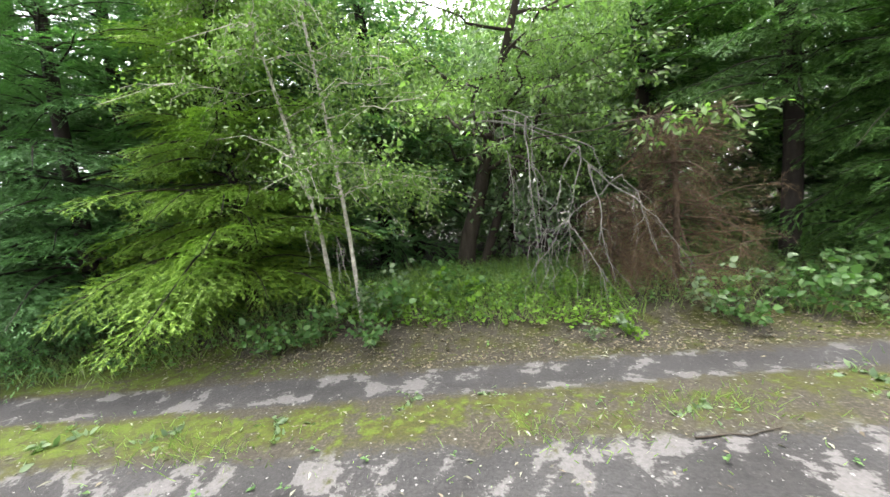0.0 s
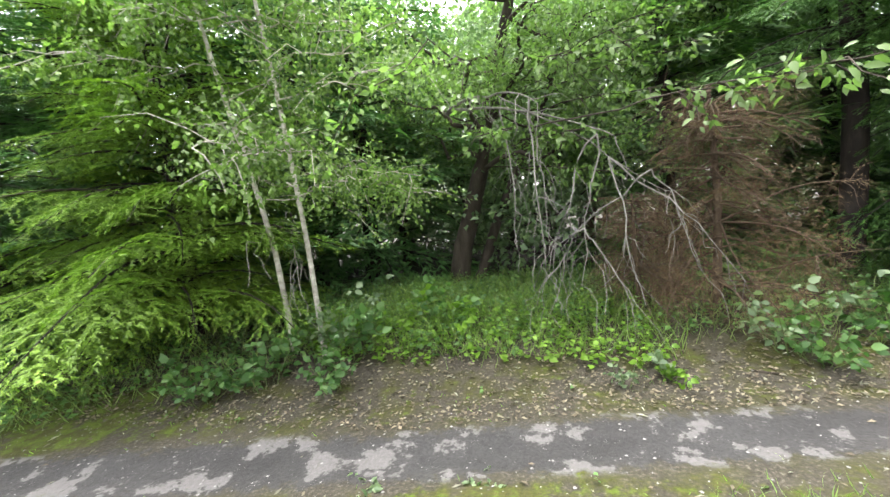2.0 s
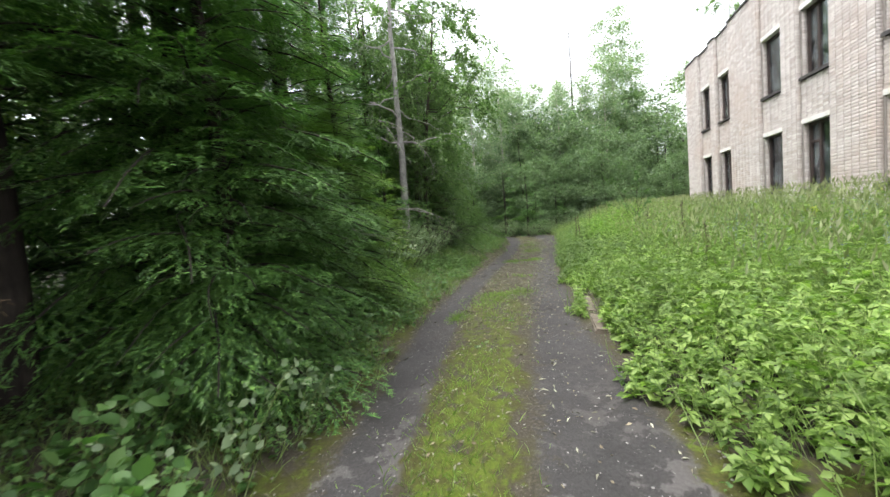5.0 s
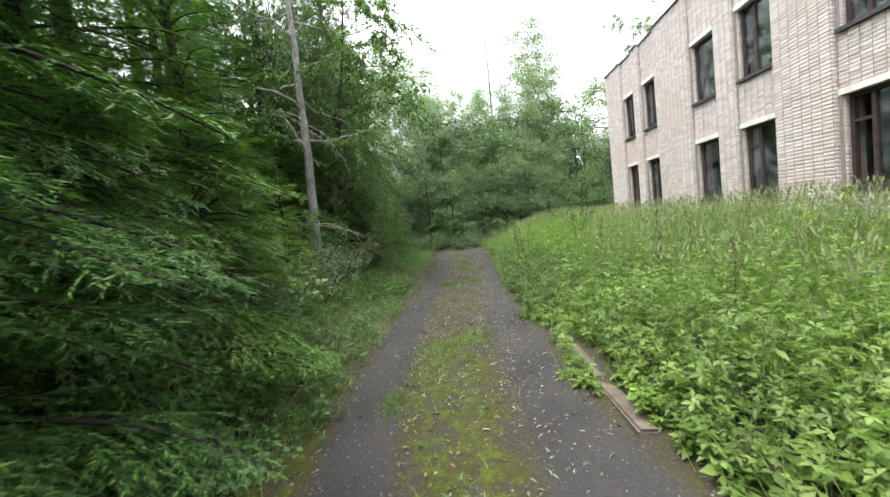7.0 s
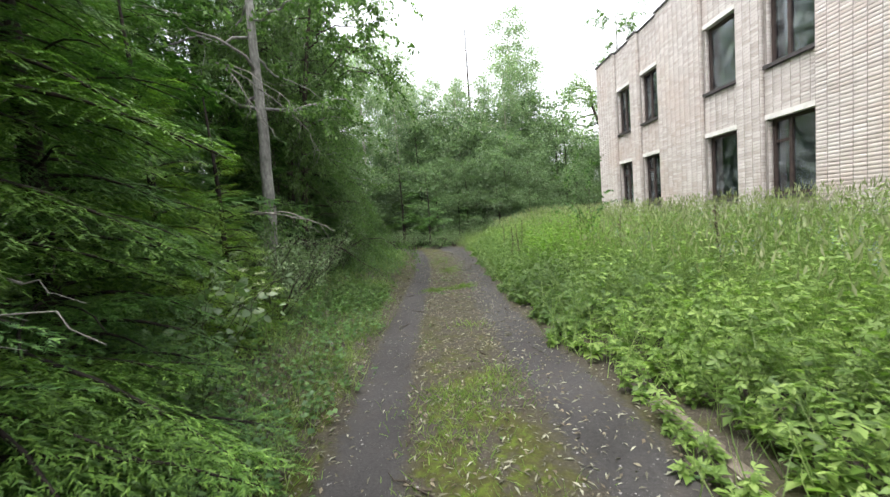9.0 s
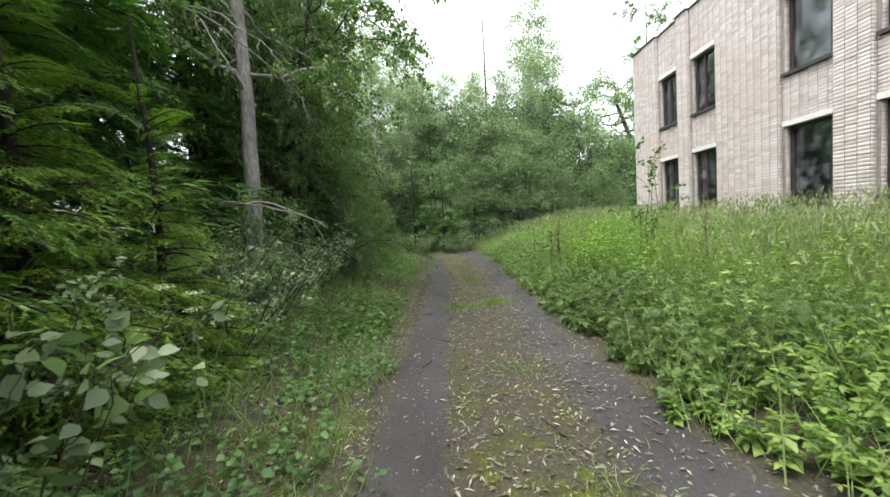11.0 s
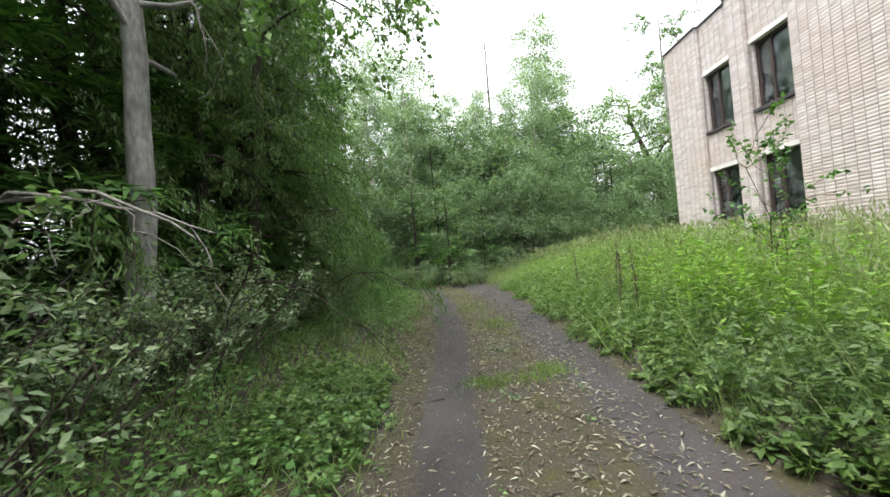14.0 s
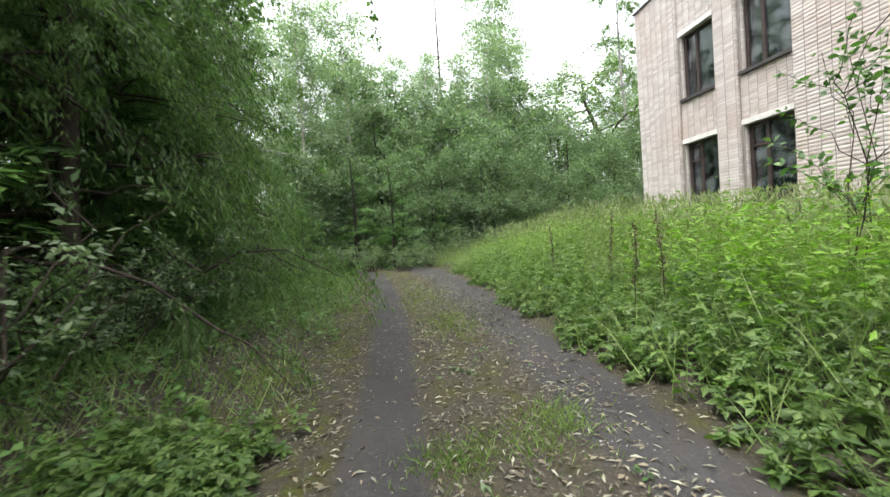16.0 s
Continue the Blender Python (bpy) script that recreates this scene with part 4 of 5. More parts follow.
dead_limb(54, (-1.6, 6.4, 1.6), [(-1.35, 5.4, 1.3), (-1.0, 5.5, 0.9)], 0.012, 9, label="thin grey dead twigs beside the birch trunks")
dead_limb(55, (13.95, 8.2, 1.9), [(13.4, 6.64, 1.43), (13.95, 6.85, 1.55)], 0.018, 2, label="bare lichen-grey dead branch reaching from the trunk")
dead_limb(56, (8.3, 7.9, 1.6), [(8.1, 6.5, 1.45), (8.5, 6.6, 1.5)], 0.012, 8, label="dry bare spruce twigs poking from the boughs")
dead_limb(57, (14.2, 8.6, 4.6), [(13.2, 7.4, 3.2), (13.6, 7.2, 3.7), (14.4, 7.2, 3.3)], 0.016, 9, label="tangled bare hanging twigs")

# grey trunk and the weeping willows after it
at(broadleaf("aspen", "tall aspen with a thick grey furrowed trunk", 61, [(0, 0, -0.1), (-0.05, 0.0, 2.0), (-0.2, -0.12, 4.5), (-0.3, -0.2, 8), (-0.2, -0.3, 12)], 0.145, 22,
             M_WILLOW, M_BARK_GREY, 12000, 0.085, 0.36, 3.2, 0.15, -0.2, 8, 0.8, 0.4, 0.5), 15.5, 8.6)
at(broadleaf("aspen", "aspen with a wide drooping crown over the road", 63, [(0, 0, -0.1), (0.1, -0.05, 2.0), (0.1, -0.3, 4.5), (0.2, -0.7, 7), (0.3, -1.0, 9.5)], 0.10, 24,
             M_WILLOW, M_BARK, 15000, 0.095, 0.48, 3.5, 0.25, -0.3, 8, 1.0, 0.6, 0.6), 17.8, 8.6)
weeping = at(broadleaf("weeping_willow", "weeping willow with hanging narrow grey-green leaves", 62, [(0, 0, -0.1), (0.1, 0.1, 1.5), (0.2, 0, 3.5), (0.1, 0.1, 6.0), (0.2, 0.1, 8.0)], 0.12, 30,
                       M_WILLOW, M_BARK, 42000, 0.085, 0.08, 2.6, 0.35, -0.45, 10, 1.0, 0.9, 1.3, 0.05, (THIN_V, LEAF_F), 1.15), 18.4, 9.2)
again(weeping, 21.0, 9.6, 100, 0.95)
again(weeping, 23.6, 9.8, 200, 0.8)
again(weeping, 16.8, 10.2, 280, 1.15)
again(weeping, 17.4, 9.1, 45, 0.85)
again(weeping, 19.8, 9.8, 150, 1.15)
again(weeping, 22.4, 10.0, 330, 1.1)
again(weeping, 25.8, 10.2, 30, 0.85)

# the bend and the far trees
aspen = [o for o in scene.objects if o.name == "aspen"][0]
for ax, ay, at_, az in ((19.6, 9.4, 60, 0.92), (22.8, 9.6, 140, 0.85), (36.9, -9.3, 200, 1.3)):
    again(aspen, ax, ay, at_, az, label="tall leafy aspen with a slim grey trunk")
# these birches carry their haze in the pale bluish leaf colour
far_birch = at(broadleaf("birch", "tall slender distant birch with airy crown, leaf colour paled for haze", 71, [(0, 0, -0.1), (0.1, 0, 5), (0, 0.1, 10), (0.1, 0, 15.5)], 0.12, 34,
                         M_HAZY_BIRCHLEAF, M_BIRCH, 15000, 0.14, 0.14, 3.1, 0.9, -0.35, 7, 1.1, 0.6, 0.6, 0.24), 38.5, -1.2)
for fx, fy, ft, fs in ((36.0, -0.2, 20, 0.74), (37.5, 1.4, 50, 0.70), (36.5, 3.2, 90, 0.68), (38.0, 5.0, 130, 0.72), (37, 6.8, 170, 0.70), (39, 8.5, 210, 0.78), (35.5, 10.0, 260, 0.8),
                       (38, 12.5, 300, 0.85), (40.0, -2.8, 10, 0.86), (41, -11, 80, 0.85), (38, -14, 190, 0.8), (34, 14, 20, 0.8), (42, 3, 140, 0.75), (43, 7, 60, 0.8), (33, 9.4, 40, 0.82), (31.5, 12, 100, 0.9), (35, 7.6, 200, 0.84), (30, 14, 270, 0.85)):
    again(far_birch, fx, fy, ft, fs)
# leaf colour includes painted haze; the wood copies below share it
round_bush = at(broadleaf("bushy_alder", "bushy green alder at the bend, leaf colour paled for haze", 72, [(0, 0, -0.1), (0.1, 0, 1.2), (0, 0.1, 2.8), (0.1, 0, 4.6)], 0.07, 26,
                          M_HAZY_ALDER, M_BARK, 8500, 0.11, 0.08, 1.9, 0.6, -0.15, 7, 0.7, 0.3, 0.4, 0.2), 32.5, 1.2)
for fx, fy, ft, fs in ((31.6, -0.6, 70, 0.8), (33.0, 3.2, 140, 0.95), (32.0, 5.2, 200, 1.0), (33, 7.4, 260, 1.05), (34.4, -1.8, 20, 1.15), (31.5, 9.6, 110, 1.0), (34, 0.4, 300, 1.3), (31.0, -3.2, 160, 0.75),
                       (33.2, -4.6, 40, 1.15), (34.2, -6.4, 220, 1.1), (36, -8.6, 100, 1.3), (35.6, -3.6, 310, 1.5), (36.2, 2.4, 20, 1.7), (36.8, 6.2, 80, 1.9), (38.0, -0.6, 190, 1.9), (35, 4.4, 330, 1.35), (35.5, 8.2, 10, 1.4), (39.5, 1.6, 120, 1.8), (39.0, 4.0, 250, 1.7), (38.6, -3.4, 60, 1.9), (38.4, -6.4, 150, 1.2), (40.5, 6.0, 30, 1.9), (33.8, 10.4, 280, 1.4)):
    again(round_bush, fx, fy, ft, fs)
for fx, fy, ft, fs in ((-2.5, 14.5, 0, 1.3), (0.8, 13.5, 90, 1.3), (3.6, 15, 60, 1.4), (-0.5, 17.5, 240, 1.6), (8.5, 12.8, 30, 1.3), (-11, 11, 40, 1.3), (-4.5, 16.5, 20, 1.7), (2.5, 19, 150, 2.0), (6.5, 18, 240, 1.9), (10.5, 16, 0, 1.8), (15.5, 15.5, 90, 1.7), (-0.2, 10.8, 50, 1.1), (-3.4, 11.0, 10, 1.7), (-6.8, 11.0, 99, 1.8), (1.6, 9.6, 200, 1.1), (4.6, 11.4, 300, 1.6)):
    again(round_bush, fx, fy, ft, fs, label="dim leafy alder deeper in the wood")


def snag():
    rng = np.random.default_rng(73)
    tree = tagged(new("dead_spire"), "bare dead spruce spire standing above the far trees", "tree")
    wood = [tube([(0, 0, -0.1), (0, 0.05, 8), (0.05, 0, 16.4)], [0.13, 0.09, 0.03], 7)]
    for k in range(40):
        z = rng.uniform(9, 16)
        a = rng.uniform(0, 6.28)
        wood.append(tube(limb(rng, (0, 0, z), (math.cos(a), math.sin(a), -0.2), rng.uniform(0.2, 0.7), -0.1, 0.2, 4), np.linspace(0.025, 0.008, 4), 4))
    V, F = join(wood)
    link_mesh("trunk", V, F, M_BARK, tree, "", True)
    return tree


at(snag(), 40.5, 1.85)


# ---- shrubs and single plants ----
def shrub(name, label, seed, stems, tall, wide, leaves, size, leaf, template=(LEAF_V, LEAF_F), narrow=1.0, jitter=0.02, droop=0.2, wood=M_STEM, category="shrub", thick=0.006, start=0.2, twigs=3):
    rng = np.random.default_rng(seed)
    ob = tagged(new(name), label, category)
    tubes, lines = [], []
    for k in range(stems):
        a, r = rng.uniform(0, 6.28), wide * math.sqrt(rng.uniform(0, 1))
        line = limb(rng, (0.25 * r * math.cos(a), 0.25 * r * math.sin(a), -0.05), (r * math.cos(a), r * math.sin(a), tall * rng.uniform(0.7, 1.1)),
                    math.hypot(r, tall) * rng.uniform(0.7, 1.05), -0.08, 0.2, 6)
        tubes.append(tube(line, np.linspace(thick, thick * 0.3, 6), 4))
        lines.append(line)
        for q in range(twigs):
            b = line[rng.integers(2, 6)]
            tw = limb(rng, b, unit(line[-1] - line[0]) + rand_dirs(rng, 1, 0.5)[0], tall * rng.uniform(0.15, 0.35), -0.1, 0.3, 6)
            tubes.append(tube(tw, np.linspace(thick * 0.5, thick * 0.2, 6), 3))
            lines.append(tw)
    V, F = join(tubes)
    link_mesh("stem", V, F, wood, ob, "", True)
    V, F = leaves_on(rng, lines, leaves, size, jitter, droop, template, start=start, narrow=narrow)
    link_mesh("foliage", V, F, leaf, ob)
    return ob


WIDE = (WIDE_V, WIDE_F)
THIN = (THIN_V, LEAF_F)
nettle = at(shrub("nettle_clump", "clump of pale green broad-leaved weeds at the verge", 81, 9, 0.62, 0.4, 150, 0.10, M_BUSH, WIDE, 0.8), 3.95, 5.7)
again(nettle, 4.5, 6.1, 60, 1.1)
again(nettle, 3.3, 5.55, 160, 0.8)
again(nettle, 0.2, 6.3, 200, 0.9)
again(nettle, -0.7, 5.6, 20, 1.0)
again(nettle, -1.3, 5.1, 100, 0.9)
again(nettle, -0.6, 5.15, 170, 0.75)
again(nettle, -1.75, 4.95, 250, 0.8)
white_weed = at(shrub("white_leaved_weed", "straggling weed with whitish grey-green leaves", 82, 8, 0.7, 0.45, 130, 0.075, M_BUSH_GREY, WIDE, 0.75), 3.2, 5.75)
for wx, wy, wt, ws in ((4.9, 5.75, 40, 0.95), (5.3, 5.65, 130, 0.9), (5.9, 5.9, 220, 0.85), (6.6, 6.1, 300, 0.8), (-0.75, 5.75, 60, 1.0)):
    again(white_weed, wx, wy, wt, ws)
bright_weed = at(shrub("yellow_green_weed", "bright yellow-green broad-leaved weed in the grass", 83, 6, 0.45, 0.3, 90, 0.10, M_YELLOWGREEN, WIDE, 0.9), 0.3, 6.1)
again(bright_weed, -0.45, 5.9, 70, 0.8)
again(bright_weed, 2.05, 5.25, 10, 0.55, label="small green seedling in the leaf litter")
rosette = at(shrub("weed_rosette", "low rosette of pale green weeds rooted in the track", 88, 12, 0.10, 0.22, 120, 0.06, M_BUSH_GREY, WIDE, 0.6, 0.01, thick=0.003, twigs=1), 2.1, 3.85)
for wx, wy, wt, ws in ((0.1, 3.9, 40, 0.9), (-0.8, 3.5, 90, 1.1), (0.75, 4.05, 150, 0.7), (-2.4, 3.3, 200, 1.3), (3.5, 4.35, 250, 1.1), (3.4, 4.0, 300, 0.9), (-1.7, 3.4, 10, 1.0), (4.6, 4.5, 77, 0.9), (7.5, 4.6, 130, 0.8), (1.5, 2.7, 20, 0.6), (15.2, 5.0, 180, 0.9), (16.9, 4.9, 20, 0.9)):
    again(rosette, wx, wy, wt, ws)
stalk = at(shrub("grey_stalk_weed", "tall grey-green seedling standing in the litter", 89, 3, 0.45, 0.12, 60, 0.06, M_BUSH_GREY, WIDE, 0.7, 0.01, twigs=1), 2.1, 5.35)
again(stalk, 1.75, 5.2, 90, 0.8)
hazel = at(shrub("hazel_bush", "hazel bush with large pale green leaves under the spruce", 84, 10, 1.05, 0.5, 250, 0.085, M_BUSH_GREY, WIDE, 0.85, wood=M_BARK), 10.2, 7.1, 0, 1.1)
again(hazel, 9.7, 6.85, 100, 0.7)
roadside = at(shrub("willow_bush", "straggly grey-green willow bush by the verge", 85, 26, 1.1, 0.95, 2600, 0.052, M_BUSH_GREY, (LEAF_V, LEAF_F), 0.7, 0.03, wood=M_BARK, thick=0.009), 12.6, 7.6)
for wx, wy, wt, ws in ((13.8, 7.85, 50, 1.0), (15.0, 7.95, 100, 0.95), (16.2, 8.05, 150, 1.0), (11.3, 7.7, 200, 0.9), (17.6, 8.15, 250, 0.95), (19.2, 8.2, 300, 0.9), (21, 8.4, 10, 0.9), (22.8, 8.6, 70, 0.85), (24.4, 8.8, 40, 0.8), (8.6, 7.0, 33, 0.55), (12.9, 8.5, 20, 1.3), (15.35, 8.0, 75, 1.3)):
    again(roadside, wx, wy, wt, ws)
sapling = at(shrub("sapling", "thin goat willow sapling standing in the meadow", 86, 4, 2.8, 0.24, 560, 0.072, M_BUSH, WIDE, 0.6, 0.02, wood=M_BARK, thick=0.010, start=0.4, twigs=5), 16.67, 1.4)
again(sapling, 22.6, 0.6, 90, 0.55)
again(roadside, 27.6, 5.3, 0, 0.8, label="low bush at the end of the road")
for wx, wy, wt, ws in ((28.4, 4.2, 50, 0.9), (28.8, 6.4, 150, 1.0), (27.2, 7.6, 220, 0.9), (29.2, 2.8, 20, 0.9), (29.5, 1.4, 110, 0.9)):
    again(roadside, wx, wy, wt, ws, label="low bush at the end of the road")


def umbel():
    rng = np.random.default_rng(87)
    ob = tagged(new("cow_parsley"), "cow parsley with white flower umbels", "flower")
    tubes = []
    for hx, hy, hz in ((0, 0, 1.15), (0.12, 0.1, 1.0), (-0.1, 0.16, 1.22), (0.2, -0.1, 0.9)):
        tubes.append(tube([(0, 0, -0.05), (hx * 0.4, hy * 0.4, hz * 0.6), (hx, hy, hz)], [0.006, 0.004, 0.003], 5))
        P = []
        for k in range(14):
            a, r = k * 2.4, 0.075 * math.sqrt((k + 0.5) / 14)
            c = np.array([hx + r * math.cos(a), hy + r * math.sin(a), hz + 0.05])
            tubes.append(tube([(hx, hy, hz), tuple((c + (hx, hy, hz)) / 2), tuple(c)], [0.0015] * 3, 3))
            P.append(c + rng.normal(size=(9, 3)) * 0.009)
        P = np.concatenate(P)
        V, F = placed(LEAF_V, LEAF_F, P, rand_dirs(rng, len(P), 0.3), np.tile((0.1, 0, 1.0), (len(P), 1)), np.full(len(P), 0.014))
        link_mesh("umbel", V, F, M_FLOWER, ob, "white flower head")
    V, F = join(tubes)
    link_mesh("stem", V, F, M_STEM, ob, "", True)
    return ob


at(umbel(), 11.31, 6.92, 0, 0.85)


def tansy():
    rng = np.random.default_rng(95)
    ob = tagged(new("tansy"), "tansy with a yellow flower head above the meadow grass", "flower")
    line = limb(rng, (0, 0, -0.05), (0.05, 0.02, 1), 0.8, 0, 0.06, 6)
    V, F = tube(line, np.linspace(0.006, 0.003, 6), 5)
    link_mesh("stem", V, F, M_STEM, ob, "", True)
    V, F = leaves_on(rng, [line], 40, 0.07, 0.01, 0.1, narrow=0.5)
    link_mesh("foliage", V, F, M_WEED, ob)
    P = line[-1] + rng.normal(size=(130, 3)) * np.array([0.035, 0.035, 0.04])
    V, F = placed(LEAF_V, LEAF_F, P, rand_dirs(rng, 130, 0.4), np.tile((0.1, 0, 1.0), (130, 1)), np.full(130, 0.024))
    link_mesh("flower_head", V, F, M_YELLOWFL, ob, "yellow florets")
    return ob


yellow_flower = at(tansy(), 11.4, -0.6)
again(yellow_flower, 12.9, -2.4, 80, 1.2)


# ---- meadow, grass, litter: uncountable stuff ----
def scatter(rng, n, x0, x1, y0, y1, test=None):
    x, y = rng.uniform(x0, x1, n), rng.uniform(y0, y1, n)
    if test is not None:
        k = test(x, y, rng.uniform(0, 1, n))
        x, y = x[k], y[k]
    return np.stack([x, y, height(x, y)], -1)


def blades(rng, P, tall, wide, lean=0.35):
    n = len(P)
    d = rand_dirs(rng, n, 0.0) * lean + np.array([0, 0, 1.0])
    s = tall * rng.uniform(0.5, 1.2, n)
    return placed(BLADE_V, BLADE_F, P - np.array([0, 0, 0.01]), d, rand_dirs(rng, n, 0.1), s, np.full(n, wide) * rng.uniform(0.7, 1.3, n))


def stuff(name, label, VF, material, category):
    return tagged(link_mesh(name, VF[0], VF[1], material), label, category, kind="stuff")


def in_meadow(x, y, r):
    d = -(y - rut(x))
    edge = smooth01(d - edge_of(x) + 0.08 * np.sin(x * 2.3) + 0.06 * np.sin(x * 5.1), 0.02, 0.3) * smooth01(x - 0.2 * np.sin(y * 3), 4.5, 5.5)
    on_kerb = (x > 7.6) & (x < 10.0) & (np.abs(y - 3.27) < 0.1)
    return (r < edge) & (y > -2.75) & ~on_kerb


def weed_plants(rng, P, tall, per, size, width):
    """Leafy stems: leaves in tiers up each stem."""
    n = len(P)
    tall = tall * rng.uniform(0.35, 1.4, n)
    lean = rand_dirs(rng, n, 0.0) * rng.uniform(0, 0.25, n)[:, None]
    u = np.linspace(0.3, 1.0, per)[None] + rng.uniform(-0.06, 0.06, (n, per))
    pos = P[:, None] + u[..., None] * tall[:, None, None] * (lean[:, None] + np.array([0, 0, 1.0]))
    a = rng.uniform(0, 6.28, (n, per))
    d = np.stack([np.cos(a), np.sin(a), rng.uniform(-0.35, 0.35, (n, per))], -1)
    s = size * rng.uniform(0.4, 1.5, (n, per)) * (1.15 - 0.5 * u)
    k = n * per
    up = np.tile((0.0, 0.0, 1.0), (k, 1)) + rand_dirs(rng, k) * 0.6
    return pos.reshape(k, 3), d.reshape(k, 3), up, s.ravel()


def build_meadow():
    rng = np.random.default_rng(91)
    def low(x, y, r):
        return in_meadow(x, y, r) & (y - rut(x) > np.interp(x, [5, 11, 16], [-6.5, -5.0, -3.4]) + np.sin(x * 1.7) * 0.4)

    def high(x, y, r):
        return in_meadow(x, y, r) & (r < np.interp(-(y - rut(x)), [2.3, 3.3, 4.6], [0.03, 0.3, 1]) * np.interp(x, [5, 9, 13], [0.3, 0.7, 1]))
    P = scatter(rng, 18000, 4.5, 26, -2.7, 4.2, low)
    for keep, m, size, label in ((P[:, 0] < 11.5, M_WEED, 0.064, "dense light green goutweed along the road edge"), (P[:, 0] >= 11.5, M_LOWWEED, 0.062, "darker green broad-leaved weeds along the road edge")):
        near_edge = np.interp(-(P[keep][:, 1] - rut(P[keep][:, 0])) - edge_of(P[keep][:, 0]), [0, 0.5, 1.2], [0.11, 0.30, 0.44])
        p, d, up, s = weed_plants(rng, P[keep], near_edge, 7, size, 1.0)
        stuff("meadow_weeds", label, placed(TRI_V, TRI_F, p, d, up, s * 1.5, s * 1.5), m, "weeds")
    P = scatter(rng, 7500, 4.6, 27, -2.75, 2.9, high)
    p, d, up, s = weed_plants(rng, P, 0.74, 12, 0.10, 1.0)
    stuff("tall_weeds", "tall narrow-leaved weeds filling the meadow", placed(LEAF_V, LEAF_F, p, d, up, s, s * 0.6), M_WEED, "weeds")
    P = scatter(rng, 76000, 4.6, 29.5, -2.75, 4.2, high)
    stuff("meadow_grass", "tall pale green meadow grass", blades(rng, P, np.interp(P[:, 0], [5, 11, 14, 18, 22], [0.7, 0.8, 1.0, 0.88, 0.68]), 0.008, 0.45), M_GRASS, "grass")
    P = scatter(rng, 24000, 4.6, 29, -2.75, 4.2, low)
    stuff("short_meadow_grass", "short grass among the road-edge weeds", blades(rng, P, 0.55, 0.006, 0.5), M_GRASS, "grass")
    P = scatter(rng, 11000, 6.0, 29, -2.75, 2.2, high)
    tip = P + np.stack([rng.normal(0, 0.08, len(P)), rng.normal(0, 0.08, len(P)), rng.uniform(0.55, 1.0, len(P)) * np.interp(P[:, 1], [-2.7, -1.2, 0], [1.12, 1.08, 1.0])], -1)
    V, F = placed(THIN_V, LEAF_F, tip, rand_dirs(rng, len(P), 0.2) * 0.4 + np.array([0, 0, 1.0]), rand_dirs(rng, len(P), 0.1), rng.uniform(0.08, 0.16, len(P)), rng.uniform(0.10, 0.16, len(P)))
    stuff("seed_heads", "pale feathery grass seed heads above the meadow", (V, F), M_SEED, "grass")
    P = scatter(rng, 900, 14.4, 18.6, 0.6, 2.9, lambda x, y, r: r < np.exp(-(((x - 16.6) / 1.4) ** 2 + ((y - 1.9) / 0.7) ** 2)))
    p, d, up, s = weed_plants(rng, P, 0.95, 16, 0.10, 1.0)
    stuff("willowherb", "lush yellow-green willowherb standing in the meadow", placed(LEAF_V, LEAF_F, p, d + np.array([0, 0, 0.35]), up, s, s * 0.5), M_YELLOWGREEN, "weeds")
    P = scatter(rng, 240, 6.0, 18, -1.5, 1.8, in_meadow)
    P = np.repeat(P + np.array([0, 0, 0.8]), 10, axis=0) + rng.normal(size=(len(P) * 10, 3)) * np.array([0.012, 0.012, 0.06])
    V, F = placed(LEAF_V, LEAF_F, P, rand_dirs(rng, len(P)), rand_dirs(rng, len(P)), np.full(len(P), 0.02))
    stuff("violet_flowers", "small violet flower spikes in the meadow", (V, F), M_VIOLET, "flowers")


build_meadow()


def dock(seed, tall):
    rng = np.random.default_rng(seed)
    ob = tagged(new("dock_stalk"), "dry brown seed stalk standing above the meadow", "weed", "dock stalks")
    line = limb(rng, (0, 0, -0.05), (0.06, 0.03, 1), tall, 0, 0.06, 7)
    V, F = tube(line, np.linspace(0.007, 0.003, 7), 5)
    link_mesh("stem", V, F, M_BARK, ob, "", True)
    V, F = leaves_on(rng, [line], 130, 0.03, 0.018, -0.6, start=0.45)
    tagged(link_mesh("seed_head", V, F, M_BROWNLEAF, ob, "brown seeds"), kind="stuff")
    return ob


dock_a = at(dock(301, 1.25), 16.9, 3.0)
for wx, wy, wt, ws in ((17.2, 3.1, 80, 0.95), (18.6, 2.6, 150, 1.0), (14.8, 1.4, 220, 1.05), (12.2, 1.2, 300, 1.1), (19.8, 2.9, 30, 0.9), (9.6, 1.6, 60, 0.85)):
    again(dock_a, wx, wy, wt, ws)


def left_verge(x, y, r):
    d = y - rut(x)
    bare = np.exp(-(((x - 2.6) / 1.6) ** 2 + ((d - 0.9) / 0.5) ** 2)) + 0.7 * np.exp(-(((x - 16.9) / 2.0) ** 4 + ((d - 1.0) / 0.9) ** 4))
    lo = np.interp(x, [-10, -3, -1.2, 1.0, 2.4, 4.0, 7, 10, 14, 16, 26], [0.3, 0.35, 1.2, 1.1, 1.2, 0.6, 0.25, 0.2, 0.25, 0.6, 0.5])
    return (r < smooth01(d + 0.15 * np.sin(x * 3.1), lo, lo + 0.5) * (1 - bare)) & (d < 4.5)


